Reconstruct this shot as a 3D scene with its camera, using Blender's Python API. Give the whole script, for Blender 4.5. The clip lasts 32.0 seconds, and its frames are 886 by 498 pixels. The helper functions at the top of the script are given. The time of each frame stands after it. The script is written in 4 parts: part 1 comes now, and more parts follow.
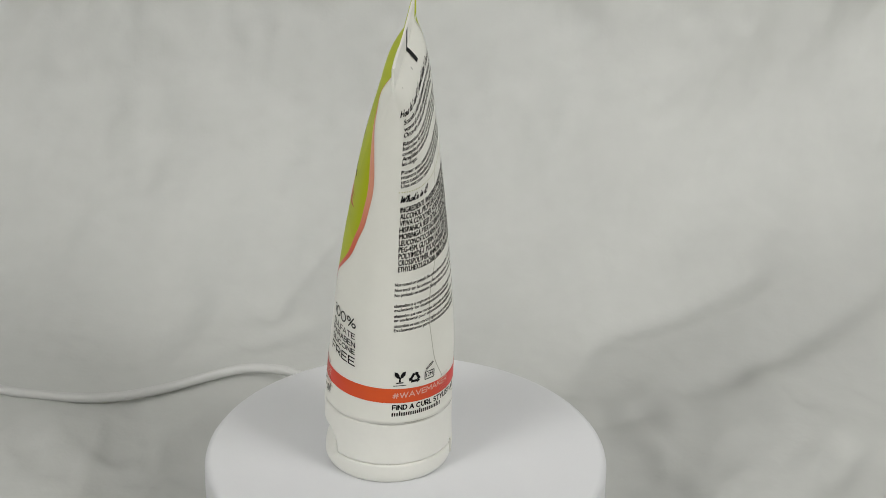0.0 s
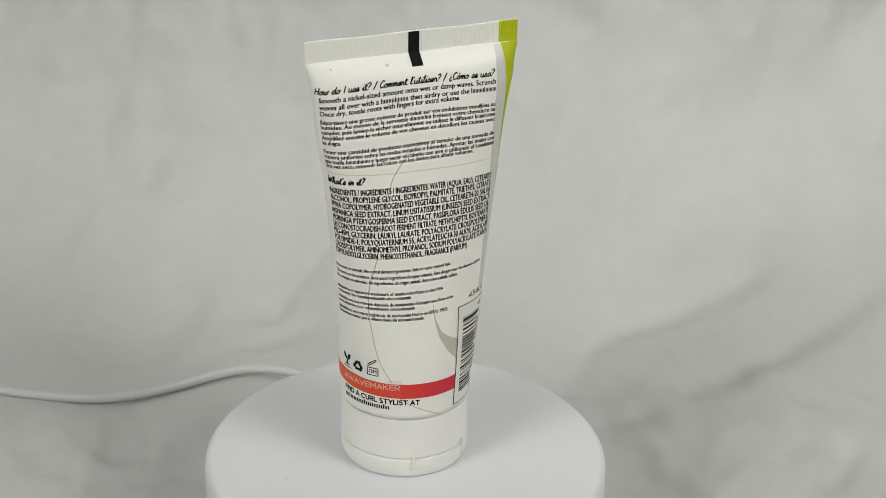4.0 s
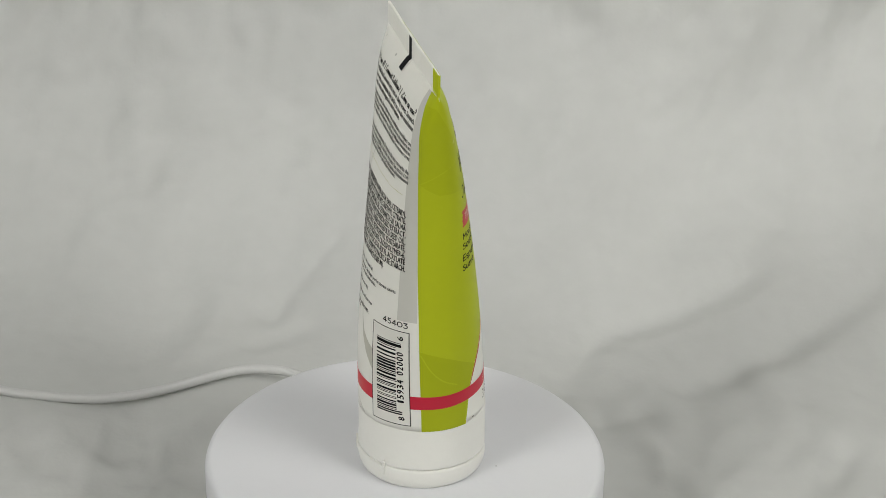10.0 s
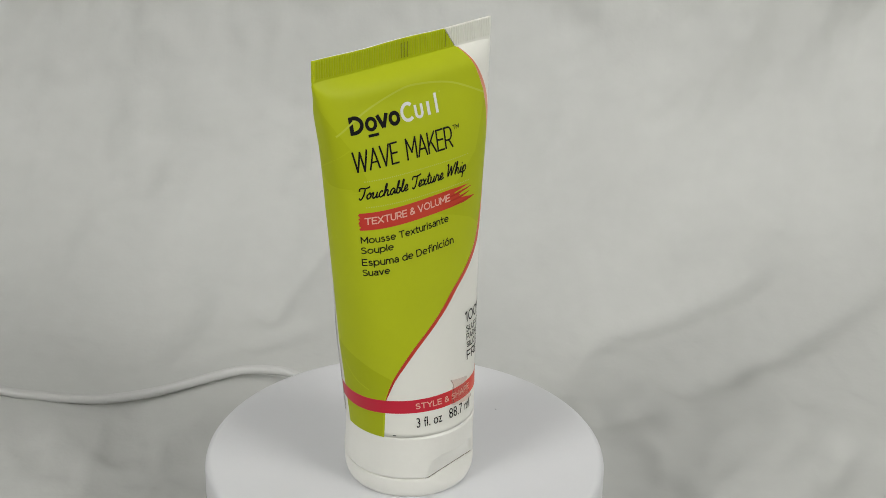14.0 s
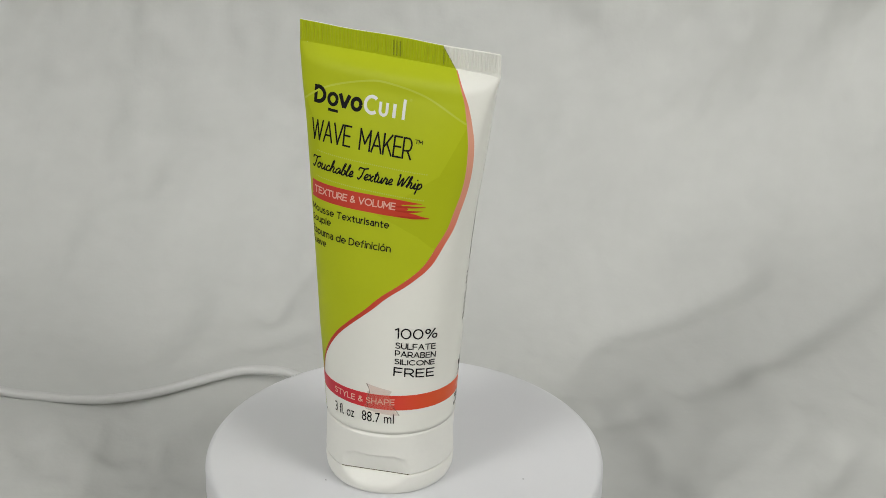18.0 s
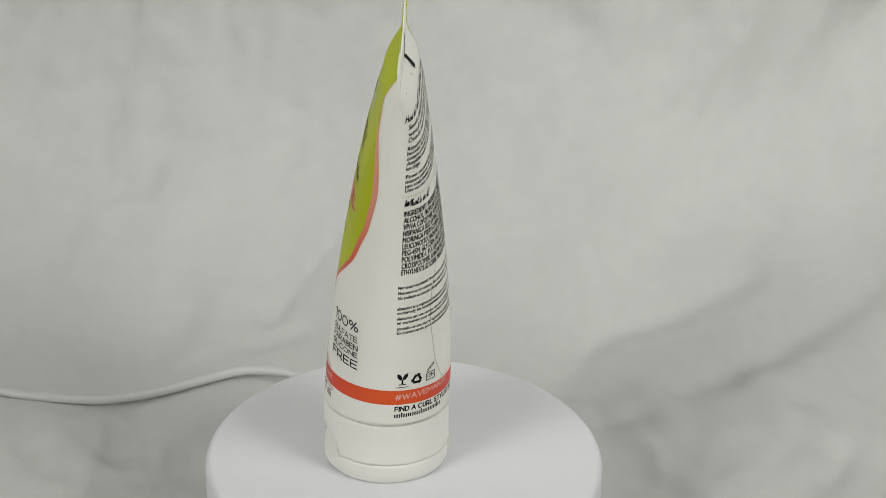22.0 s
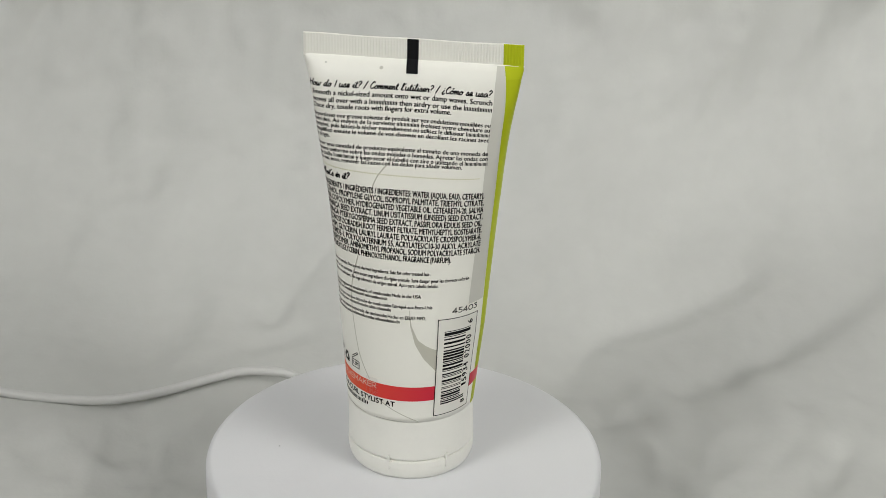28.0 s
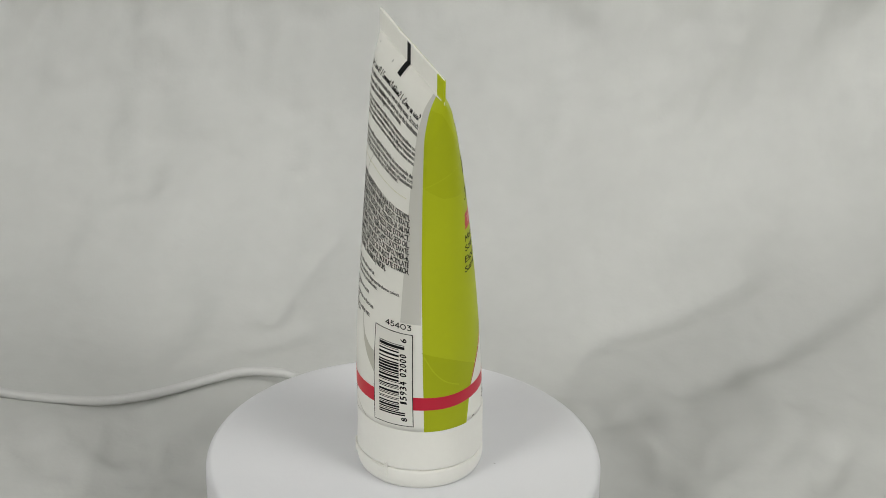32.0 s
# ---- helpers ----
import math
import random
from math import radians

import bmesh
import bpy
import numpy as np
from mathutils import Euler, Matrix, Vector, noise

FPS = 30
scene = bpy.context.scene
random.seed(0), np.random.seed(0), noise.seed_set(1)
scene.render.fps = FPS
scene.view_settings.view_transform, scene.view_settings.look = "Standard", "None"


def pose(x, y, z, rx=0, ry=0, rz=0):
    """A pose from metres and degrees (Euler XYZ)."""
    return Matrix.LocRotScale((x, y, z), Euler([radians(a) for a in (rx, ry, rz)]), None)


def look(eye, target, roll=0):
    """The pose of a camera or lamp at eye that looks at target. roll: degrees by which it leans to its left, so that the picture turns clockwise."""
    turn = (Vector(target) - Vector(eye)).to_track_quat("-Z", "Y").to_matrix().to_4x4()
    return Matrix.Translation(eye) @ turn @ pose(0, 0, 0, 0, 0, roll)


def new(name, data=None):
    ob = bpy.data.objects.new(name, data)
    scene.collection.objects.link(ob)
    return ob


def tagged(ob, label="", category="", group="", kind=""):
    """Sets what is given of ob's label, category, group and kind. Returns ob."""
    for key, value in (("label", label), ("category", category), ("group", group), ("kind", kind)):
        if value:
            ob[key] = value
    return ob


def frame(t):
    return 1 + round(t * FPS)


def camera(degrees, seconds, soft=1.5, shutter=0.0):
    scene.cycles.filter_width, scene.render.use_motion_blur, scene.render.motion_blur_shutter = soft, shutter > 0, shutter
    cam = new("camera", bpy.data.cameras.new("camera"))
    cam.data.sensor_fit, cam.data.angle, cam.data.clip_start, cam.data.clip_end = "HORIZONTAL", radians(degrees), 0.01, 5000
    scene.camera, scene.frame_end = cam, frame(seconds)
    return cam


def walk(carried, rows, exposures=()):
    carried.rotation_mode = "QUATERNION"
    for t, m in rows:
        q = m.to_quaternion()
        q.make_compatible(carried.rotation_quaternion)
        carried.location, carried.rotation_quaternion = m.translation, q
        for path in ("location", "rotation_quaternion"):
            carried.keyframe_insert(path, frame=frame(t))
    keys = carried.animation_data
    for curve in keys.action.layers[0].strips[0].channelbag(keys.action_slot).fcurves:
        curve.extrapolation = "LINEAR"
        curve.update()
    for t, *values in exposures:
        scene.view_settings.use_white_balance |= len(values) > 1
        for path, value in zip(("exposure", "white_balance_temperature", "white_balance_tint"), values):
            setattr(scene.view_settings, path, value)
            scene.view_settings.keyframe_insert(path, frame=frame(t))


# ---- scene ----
from mathutils.geometry import tessellate_polygon

# ---------------------------------------------------------------- camera and its slow drift
TOP = 0.035            # height of the turntable's top over the cloth
cam = camera(25.726, 32.0, soft=0.8)


def drift(k):
    """Camera pose at the fraction k of the clip: it creeps back by about a centimetre."""
    eye = Vector((0.03172, -0.51317 - 0.00978 * k, 0.31934 + 0.00489 * k + TOP))
    yaw, pitch = radians(2.3273 - 0.1453 * k), radians(-25.8802 + 0.1271 * k)
    way = Vector((-math.sin(yaw) * math.cos(pitch), math.cos(yaw) * math.cos(pitch), math.sin(pitch)))
    return look(eye, eye + way, 1.027)


PATH = [(t, drift(t / 32.0)) for t in (0.0, 8.0, 16.0, 24.0, 32.0)]
walk(cam, PATH, [(0.0, 0.0), (32.0, 0.0)])

# ---------------------------------------------------------------- light
world = bpy.data.worlds.new("world")
scene.world = world
world.use_nodes = True
world.node_tree.nodes["Background"].inputs[0].default_value = (0.9, 0.92, 1.0, 1)
world.node_tree.nodes["Background"].inputs[1].default_value = 0.05


def lamp(name, eye, target, size, watts, colour, beam=180):
    """A round soft lamp; beam narrows its light to that angle, added for falloff at the edges."""
    data = bpy.data.lights.new(name, "AREA")
    data.shape, data.size, data.energy, data.color, data.spread = "DISK", size, watts, colour, radians(beam)
    ob = new(name, data)
    ob.matrix_world = look(eye, target)
    return ob


lamp("lamp_right", (1.24, -0.76, 1.15), (0.13, 0.10, 0.25), 1.0, 1.78, (1.0, 0.995, 0.955), 48)
lamp("lamp_left", (-1.02, -1.10, 1.15), (0.15, 0.10, 0.25), 1.0, 1.43, (1.0, 0.995, 0.955), 34)
# unseen wide overhead source, added only as soft fill
lamp("overhead_fill", (0.0, -0.1, 2.3), (0, 0, 0), 1.2, 6.3, (1.0, 0.995, 0.955))


# ---------------------------------------------------------------- materials
def material(name, colour, rough=0.5, metal=0.0, vary=0.0, scale=40.0, bump=0.0, bump_scale=200.0, coat=0.0, spec=0.5):
    """A plain surface with uneven tone at two scales, uneven gloss and fine relief."""
    m = bpy.data.materials.new(name)
    m.use_nodes = True
    n, link = m.node_tree.nodes, m.node_tree.links
    b = n["Principled BSDF"]
    b.inputs["Base Color"].default_value = (*colour, 1)
    b.inputs["Roughness"].default_value = rough
    b.inputs["Metallic"].default_value = metal
    b.inputs["Coat Weight"].default_value = coat
    b.inputs["Coat Roughness"].default_value = 0.25
    b.inputs["Specular IOR Level"].default_value = spec
    co = n.new("ShaderNodeTexCoord")
    if vary:
        big, fine = n.new("ShaderNodeTexNoise"), n.new("ShaderNodeTexNoise")
        big.inputs["Scale"].default_value, fine.inputs["Scale"].default_value = scale, scale * 9
        add = n.new("ShaderNodeMath")
        add.operation = "MULTIPLY_ADD"
        add.inputs[1].default_value = 0.4
        ramp = n.new("ShaderNodeMapRange")
        ramp.inputs["From Min"].default_value, ramp.inputs["From Max"].default_value = 0.45, 0.95
        ramp.inputs["To Min"].default_value, ramp.inputs["To Max"].default_value = 1 - vary, 1.0
        mix = n.new("ShaderNodeMix")
        mix.data_type, mix.blend_type = "RGBA", "MULTIPLY"
        mix.inputs["Factor"].default_value = 1.0
        mix.inputs["A"].default_value = (*colour, 1)
        for node in (big, fine):
            link.new(co.outputs["Object"], node.inputs["Vector"])
        link.new(fine.outputs["Fac"], add.inputs[0])
        link.new(big.outputs["Fac"], add.inputs[2])
        link.new(add.outputs[0], ramp.inputs["Value"])
        link.new(ramp.outputs[0], mix.inputs["B"])
        link.new(mix.outputs["Result"], b.inputs["Base Color"])
    if bump:
        t, bp = n.new("ShaderNodeTexNoise"), n.new("ShaderNodeBump")
        t.inputs["Scale"].default_value, t.inputs["Detail"].default_value = bump_scale, 4.0
        bp.inputs["Strength"].default_value, bp.inputs["Distance"].default_value = bump, 0.001
        link.new(co.outputs["Object"], t.inputs["Vector"])
        link.new(t.outputs["Fac"], bp.inputs["Height"])
        link.new(bp.outputs["Normal"], b.inputs["Normal"])
    return m


def graded(name, axis, stops, rough=0.35):
    """A printed colour that runs from one ink to another along an axis of the tube, in metres."""
    m = material(name, (0.5, 0.5, 0.5), rough, spec=0.2)
    n, link = m.node_tree.nodes, m.node_tree.links
    co, sep, ramp, mr = (n.new("ShaderNode" + k) for k in ("TexCoord", "SeparateXYZ", "ValToRGB", "MapRange"))
    lo, hi = stops[0][0], stops[-1][0]
    mr.inputs["From Min"].default_value, mr.inputs["From Max"].default_value = lo, hi
    el = ramp.color_ramp.elements
    while len(el) < len(stops):
        el.new(0.5)
    for e, (p, c) in zip(el, stops):
        e.position, e.color = (p - lo) / (hi - lo), (*c, 1)
    link.new(co.outputs["Object"], sep.inputs[0])
    link.new(sep.outputs[axis], mr.inputs["Value"])
    link.new(mr.outputs[0], ramp.inputs["Fac"])
    link.new(ramp.outputs["Color"], n["Principled BSDF"].inputs["Base Color"])
    return m


def film_over(name, colour, share):
    """A thin see-through smear that shows what lies under it."""
    m = material(name, colour, 0.4)
    n, link = m.node_tree.nodes, m.node_tree.links
    tr, mx = n.new("ShaderNodeBsdfTransparent"), n.new("ShaderNodeMixShader")
    mx.inputs[0].default_value = share
    link.new(tr.outputs[0], mx.inputs[1])
    link.new(n["Principled BSDF"].outputs[0], mx.inputs[2])
    link.new(mx.outputs[0], n["Material Output"].inputs["Surface"])
    return m


M_CLOTH = material("white_cotton_cloth", (0.555, 0.56, 0.543), 0.95, vary=0.09, scale=13, bump=0.10, bump_scale=420, spec=0.1)
M_WALL = material("room_wall_paint", (0.72, 0.715, 0.69), 0.9, vary=0.05, scale=2, bump=0.1, bump_scale=60)
M_PLATTER = material("white_satin_plastic", (0.745, 0.75, 0.775), 0.42, vary=0.03, scale=14, bump=0.05, bump_scale=500)
M_BASE = material("white_moulded_plastic", (0.78, 0.78, 0.78), 0.45, vary=0.03, scale=20)
M_CABLE = material("white_cable_jacket", (0.57, 0.57, 0.56), 0.45, vary=0.05, scale=30)
M_TUBE = material("white_laminate_tube", (0.83, 0.825, 0.765), 0.38, spec=0.4, vary=0.03, scale=60, bump=0.04, bump_scale=90)
M_CAP = material("white_polypropylene_cap", (0.82, 0.815, 0.765), 0.36, vary=0.04, scale=80, bump=0.03, bump_scale=400)
M_GREEN = material("lime_green_print", (0.455, 0.518, 0.015), 0.45, spec=0.14, vary=0.04, scale=60, bump=0.03, bump_scale=90)
M_GREEN_D = material("darker_lime_print", (0.395, 0.450, 0.010), 0.45, spec=0.14, vary=0.04, scale=60, bump=0.03, bump_scale=90)
M_GREEN_M = material("slightly_darker_lime_print", (0.420, 0.478, 0.012), 0.45, spec=0.14, vary=0.04, scale=60, bump=0.03, bump_scale=90)
M_GREEN_L = material("pale_lime_line", (0.48, 0.545, 0.034), 0.42)
M_BLACK = material("black_ink", (0.010, 0.010, 0.011), 0.6, spec=0.08, vary=0.15, scale=300)
M_WHITE = material("white_ink", (0.76, 0.755, 0.70), 0.4)
M_PINK = material("pale_pink_ink", (0.74, 0.42, 0.34), 0.4)
M_GREY = material("pale_grey_print", (0.60, 0.595, 0.545), 0.36, vary=0.03, scale=60)
M_GREYLINE = material("pale_grey_line", (0.51, 0.50, 0.43), 0.36)
M_DOT = material("pale_olive_dots", (0.55, 0.54, 0.26), 0.4)
M_DOTG = material("pale_dots_on_green", (0.46, 0.51, 0.10), 0.4)
M_DIRT = film_over("faint_brown_grime", (0.40, 0.35, 0.22), 0.30)
M_SOIL = film_over("dark_rubbed_grime", (0.10, 0.11, 0.02), 0.45)
M_GAP = material("seam_shadow_gap", (0.15, 0.12, 0.07), 0.8, vary=0.4, scale=300)
M_BAND = graded("red_to_orange_band", "Y", ((-0.020, (0.72, 0.105, 0.022)), (-0.006, (0.68, 0.055, 0.042)), (0.010, (0.58, 0.026, 0.050)), (0.022, (0.54, 0.022, 0.050))))
M_LINE = graded("coral_to_red_line", "Z", ((0.030, (0.42, 0.030, 0.022)), (0.060, (0.56, 0.060, 0.038)), (0.078, (0.66, 0.13, 0.075)), (0.095, (0.73, 0.30, 0.20)), (0.116, (0.74, 0.36, 0.25)), (0.128, (0.70, 0.21, 0.12))))
M_BRUSH = graded("brushed_red_banner", "Y", ((-0.018, (0.55, 0.050, 0.020)), (-0.008, (0.52, 0.045, 0.022)), (0.004, (0.56, 0.062, 0.035)), (0.026, (0.54, 0.045, 0.035))))
M_STREAK = material("dark_red_brush_streak", (0.42, 0.035, 0.018), 0.5, spec=0.2)
M_SMEAR = film_over("peeled_tape_residue", (0.72, 0.30, 0.22), 0.24)
M_SMEAR_FAINT = film_over("faint_tape_residue", (0.72, 0.30, 0.22), 0.09)
M_CRACK = film_over("dark_torn_edge", (0.22, 0.10, 0.06), 0.45)


# ---------------------------------------------------------------- mesh helpers
def mesh_from(name, verts, faces, mat, smooth=True):
    me = bpy.data.meshes.new(name)
    me.from_pydata([tuple(map(float, v)) for v in verts], [], [tuple(map(int, f)) for f in faces])
    mats = mat if isinstance(mat, (list, tuple)) else [mat]
    for m in mats:
        me.materials.append(m)
    me.polygons.foreach_set("use_smooth", [smooth] * len(me.polygons))
    me.update()
    return me


def part(name, me, parent, label=""):
    ob = new(name, me)
    ob.parent = parent
    return tagged(ob, label) if label else ob


def lathe(profile, seg=96, centre=(0.0, 0.0), bend=None):
    """Verts and quads of a turned body from (radius, z) pairs; bend(radius, z, angle) may alter the radius."""
    verts, faces = [], []
    for r, z in profile:
        for j in range(seg):
            a = 2 * math.pi * j / seg
            rr = bend(r, z, a) if bend else r
            verts.append((centre[0] + rr * math.cos(a), centre[1] + rr * math.sin(a), z))
    for i in range(len(profile) - 1):
        for j in range(seg):
            k = (j + 1) % seg
            faces.append((i * seg + j, i * seg + k, (i + 1) * seg + k, (i + 1) * seg + j))
    return verts, faces


def sweep(pts, radius, sides=14):
    """A round cord along points, with smooth bends and closed ends."""
    pts = [Vector(p) for p in pts]
    fine = []
    for i in range(len(pts) - 1):
        a, b, c, d = pts[max(i - 1, 0)], pts[i], pts[i + 1], pts[min(i + 2, len(pts) - 1)]
        for k in range(10):
            t = k / 10
            fine.append(0.5 * ((2 * b) + (c - a) * t + (2 * a - 5 * b + 4 * c - d) * t * t + (3 * b - a - 3 * c + d) * t ** 3))
    fine.append(pts[-1])
    verts, faces = [], []
    for i, p in enumerate(fine):
        way = (fine[min(i + 1, len(fine) - 1)] - fine[max(i - 1, 0)]).normalized()
        side = way.cross(Vector((0, 0, 1))).normalized()
        up = side.cross(way)
        for j in range(sides):
            a = 2 * math.pi * j / sides
            verts.append(p + radius * (math.cos(a) * side + math.sin(a) * up))
    n = len(fine)
    for i in range(n - 1):
        for j in range(sides):
            k = (j + 1) % sides
            faces.append((i * sides + j, i * sides + k, (i + 1) * sides + k, (i + 1) * sides + j))
    faces += [tuple(range(sides))[::-1], tuple(range((n - 1) * sides, n * sides))]
    return verts, faces


def box_mesh(name, lo, hi, mat):
    (a, b, c), (d, e, f) = lo, hi
    v = [(a, b, c), (d, b, c), (d, e, c), (a, e, c), (a, b, f), (d, b, f), (d, e, f), (a, e, f)]
    q = [(0, 3, 2, 1), (4, 5, 6, 7), (0, 1, 5, 4), (1, 2, 6, 5), (2, 3, 7, 6), (3, 0, 4, 7)]
    return mesh_from(name, v, q, mat, False)


# ---------------------------------------------------------------- unseen room added to close the place and bounce light
for name, lo, hi in (("floor", (-1.8, -2.0, -0.12), (1.8, 1.4, -0.010)), ("ceiling", (-1.8, -2.0, 2.4), (1.8, 1.4, 2.5)),
                     ("wall_north", (-1.8, 1.4, -0.12), (1.8, 1.5, 2.5)), ("wall_south", (-1.8, -2.1, -0.12), (1.8, -2.0, 2.5)),
                     ("wall_east", (1.8, -2.1, -0.12), (1.9, 1.5, 2.5)), ("wall_west", (-1.9, -2.1, -0.12), (-1.8, 1.5, 2.5))):
    tagged(new(name, box_mesh(name, lo, hi, M_WALL)), "unseen plain off-white surface added round the place", kind="structure")

# ---------------------------------------------------------------- white cloth: floor that sweeps up into a backdrop
BEND_Y, BEND_R = 0.13, 0.14
# creases of the cloth: (depth in mm, width in mm, points as mm across and mm along the sheet)
CREASES = (
    (2.4, 9, ((52, 108), (55, 120), (60, 137), (70, 152), (86, 158), (108, 172), (126, 185))),
    (2.4, 10, ((99, 112), (131, 137), (149, 155), (162, 169), (175, 183))),
    (1.4, 6, ((70, 89), (80, 95))),
    (1.2, 7, ((133, 134), (140, 102))),
    (1.2, 7, ((139, 44), (151, 66))),
    (1.0, 6, ((83, 49), (94, 36))),
    (2.4, 15, ((92, 205), (104, 223), (115, 241), (127, 262), (150, 272), (158, 286), (176, 302))),
    (1.2, 6, ((127, 224), (143, 212))),
    (2.0, 16, ((40, 305), (63, 283))),
    (1.5, 8, ((-136, 300), (-138, 281), (-142, 256), (-141, 231))),
    (1.3, 6, ((-121, 242), (-104, 242), (-85, 233))),
    (1.3, 6, ((-91, 265), (-80, 265), (-65, 260))),
    (0.9, 7, ((-118, 271), (-118, 251))),
    (1.5, 6, ((-134, 215), (-119, 222))),
    (1.3, 6, ((-148, 208), (-132, 198))),
    (1.5, 9, ((-172, 165), (-160, 176), (-149, 204))),
    (-1.8, 9, ((-57, 223), (-41, 247))),
    (1.2, 6, ((-63, 128), (-50, 141))),
    (1.2, 6, ((-103, 80), (-94, 65))),
    (1.4, 7, ((-87, 37), (-77, 51))),
    (1.2, 7, ((-130, 48), (-121, 36))),
    (1.0, 6, ((-105, 51), (-99, 55))),
    (1.3, 7, ((143, 212), (134, 208), (127, 196))),
    (-1.3, 11, ((-59, 220), (-69, 198), (-81, 160), (-85, 128))),
    (1.5, 5, ((-41, 198), (-51, 180), (-58, 160), (-61, 151))),
    (0.8, 6, ((-131, 220), (-124, 218), (-119, 227), (-117, 238))),
    (2.0, 14, ((41, 301), (37, 270), (28, 224))),
    (1.3, 7, ((63, 103), (70, 87), (79, 92))),
    (1.2, 8, ((108, 300), (114, 281), (108, 261))),
)


def cloth_height(x, v):
    """Rise of the cloth over its smooth sheet, in metres, at x across and v along (arrays)."""
    h = np.zeros_like(x)
    for depth, width, pts in CREASES:
        d = np.full_like(x, 1e9)
        for (ax, ay), (bx, by) in zip(pts, pts[1:]):
            ux, uy = (bx - ax) / 1000, (by - ay) / 1000
            k = np.clip(((x - ax / 1000) * ux + (v - ay / 1000) * uy) / (ux * ux + uy * uy), 0, 1)
            d = np.minimum(d, np.hypot(x - ax / 1000 - k * ux, v - ay / 1000 - k * uy))
        h -= 1.6 * depth / 1000 * (np.exp(-(d / (width / 1000)) ** 2) - 0.15 * np.exp(-(d / (width / 450)) ** 2))
    return h


def slack(x, v):
    """Soft folds and crumples of the sheet: long on the hanging part, short and blotchy on the table."""
    side = 1 / (1 + math.exp(-(x + 0.02) / 0.03))
    wx = x + 0.018 * noise.noise(Vector((x * 11, v * 11, 4.2)))
    wv = v + 0.018 * noise.noise(Vector((x * 11, v * 11, 9.7)))
    a = 0.52 * wx + 0.85 * wv                            # runs up to the right
    c = 0.85 * wx - 0.52 * wv
    slant = noise.noise(Vector((a * 7, c * 26, 1.5))) + 0.5 * noise.noise(Vector((a * 16, c * 52, 7.5)))
    plumb = noise.noise(Vector((wx * 24, wv * 8, 3.3))) + 0.45 * noise.noise(Vector((wx * 44, wv * 21, 5.1)))
    fold = 0.0056 * (side * slant + (1 - side) * plumb)
    p = Vector((wx, wv, 0.3))
    q = Vector((wx, wv * 0.42, 0.7))
    blotch = 0.0030 * noise.noise(q * 24) + 0.0021 * (0.3 - abs(noise.noise(q * 46))) + 0.0012 * (0.3 - abs(noise.noise(q * 85))) + 0.0004 * noise.noise(q * 150)
    crumple = 0.0029 * (0.3 - abs(noise.noise(Vector((a * 34, c * 60, 2.2))))) + 0.0014 * (0.3 - abs(noise.noise(Vector((c * 80, a * 60, 6.1)))))
    lie = min(1.0, max(0.0, (v - 0.06) / 0.10))
    calm = 1 - 0.75 * math.exp(-((x - 0.022) / 0.036) ** 2)      # taut behind the turntable
    rise = min(1.0, max(0.0, (v - 0.15) / 0.13))
    return calm * fold * (0.12 + 0.88 * rise) + crumple * min(1.0, max(0.15, (v - 0.15) / 0.10)) + blotch * (1.9 - 1.2 * lie) + 0.003 * noise.noise(p * 9) * lie + 0.6 * min(0.14, max(0.0, -x - 0.06)) ** 2 * min(1.0, max(0.0, (v - 0.13) / 0.08))


def build_cloth():
    def steps(edges):
        out = [edges[0][0]]
        for a, b, s in edges:
            out += list(np.linspace(a, b, max(2, int(round((b - a) / s)) + 1))[1:])
        return np.array(out)
    xs = steps(((-0.9, -0.24, 0.03), (-0.24, 0.24, 0.002), (0.24, 0.9, 0.03)))
    vs = steps(((-1.0, -0.03, 0.03), (-0.03, 0.36, 0.002), (0.36, 1.5, 0.03)))
    X, V = np.meshgrid(xs, vs)
    H = cloth_height(X, V)
    for i in range(H.shape[0]):
        for j in range(H.shape[1]):
            H[i, j] += slack(X[i, j], V[i, j])
    on_wall = np.clip((V - 0.07 - 0.04 / (1 + np.exp(X / 0.012))) / 0.09, 0, 1)
    on_wall = on_wall * on_wall * (3 - 2 * on_wall)
    low = 0.0006 - 0.0008 * np.log1p(np.exp(np.clip((0.0004 - 0.5 * H) / 0.0008, -30, 30)))     # pressed flat by the table
    under = np.exp(-((V - 0.093 - 0.08 * np.clip(-X - 0.15, 0, 0.2)) / 0.022) ** 2) / (1 + np.exp((X + 0.03) / 0.008))      # where the cable lies
    H = on_wall * H + (1 - on_wall) * (under * low + (1 - under) * (0.9 * H - 0.0006))
    H *= np.clip((np.hypot(X, V) - 0.052) / 0.02, 0, 1)
    ang = np.clip((V - BEND_Y) / BEND_R, 0, math.pi / 2)
    arc = BEND_R * math.pi / 2
    Y = np.where(V < BEND_Y, V, BEND_Y + BEND_R * np.sin(ang)) - np.sin(ang) * H
    Z = np.where(V < BEND_Y, 0, BEND_R - BEND_R * np.cos(ang) + np.maximum(V - BEND_Y - arc, 0)) + np.cos(ang) * H
    n, m = X.shape
    verts = np.stack([X, Y, Z], -1).reshape(-1, 3)
    faces = [(i * m + j, i * m + j + 1, (i + 1) * m + j + 1, (i + 1) * m + j) for i in range(n - 1) for j in range(m - 1)]
    ob = new("backdrop", mesh_from("backdrop", verts, faces, M_CLOTH))
    sol = ob.modifiers.new("thickness", "SOLIDIFY")
    sol.thickness, sol.offset = 0.001, -1
    return tagged(ob, "creased white cotton cloth swept up as a backdrop", "backdrop", kind="structure")


build_cloth()

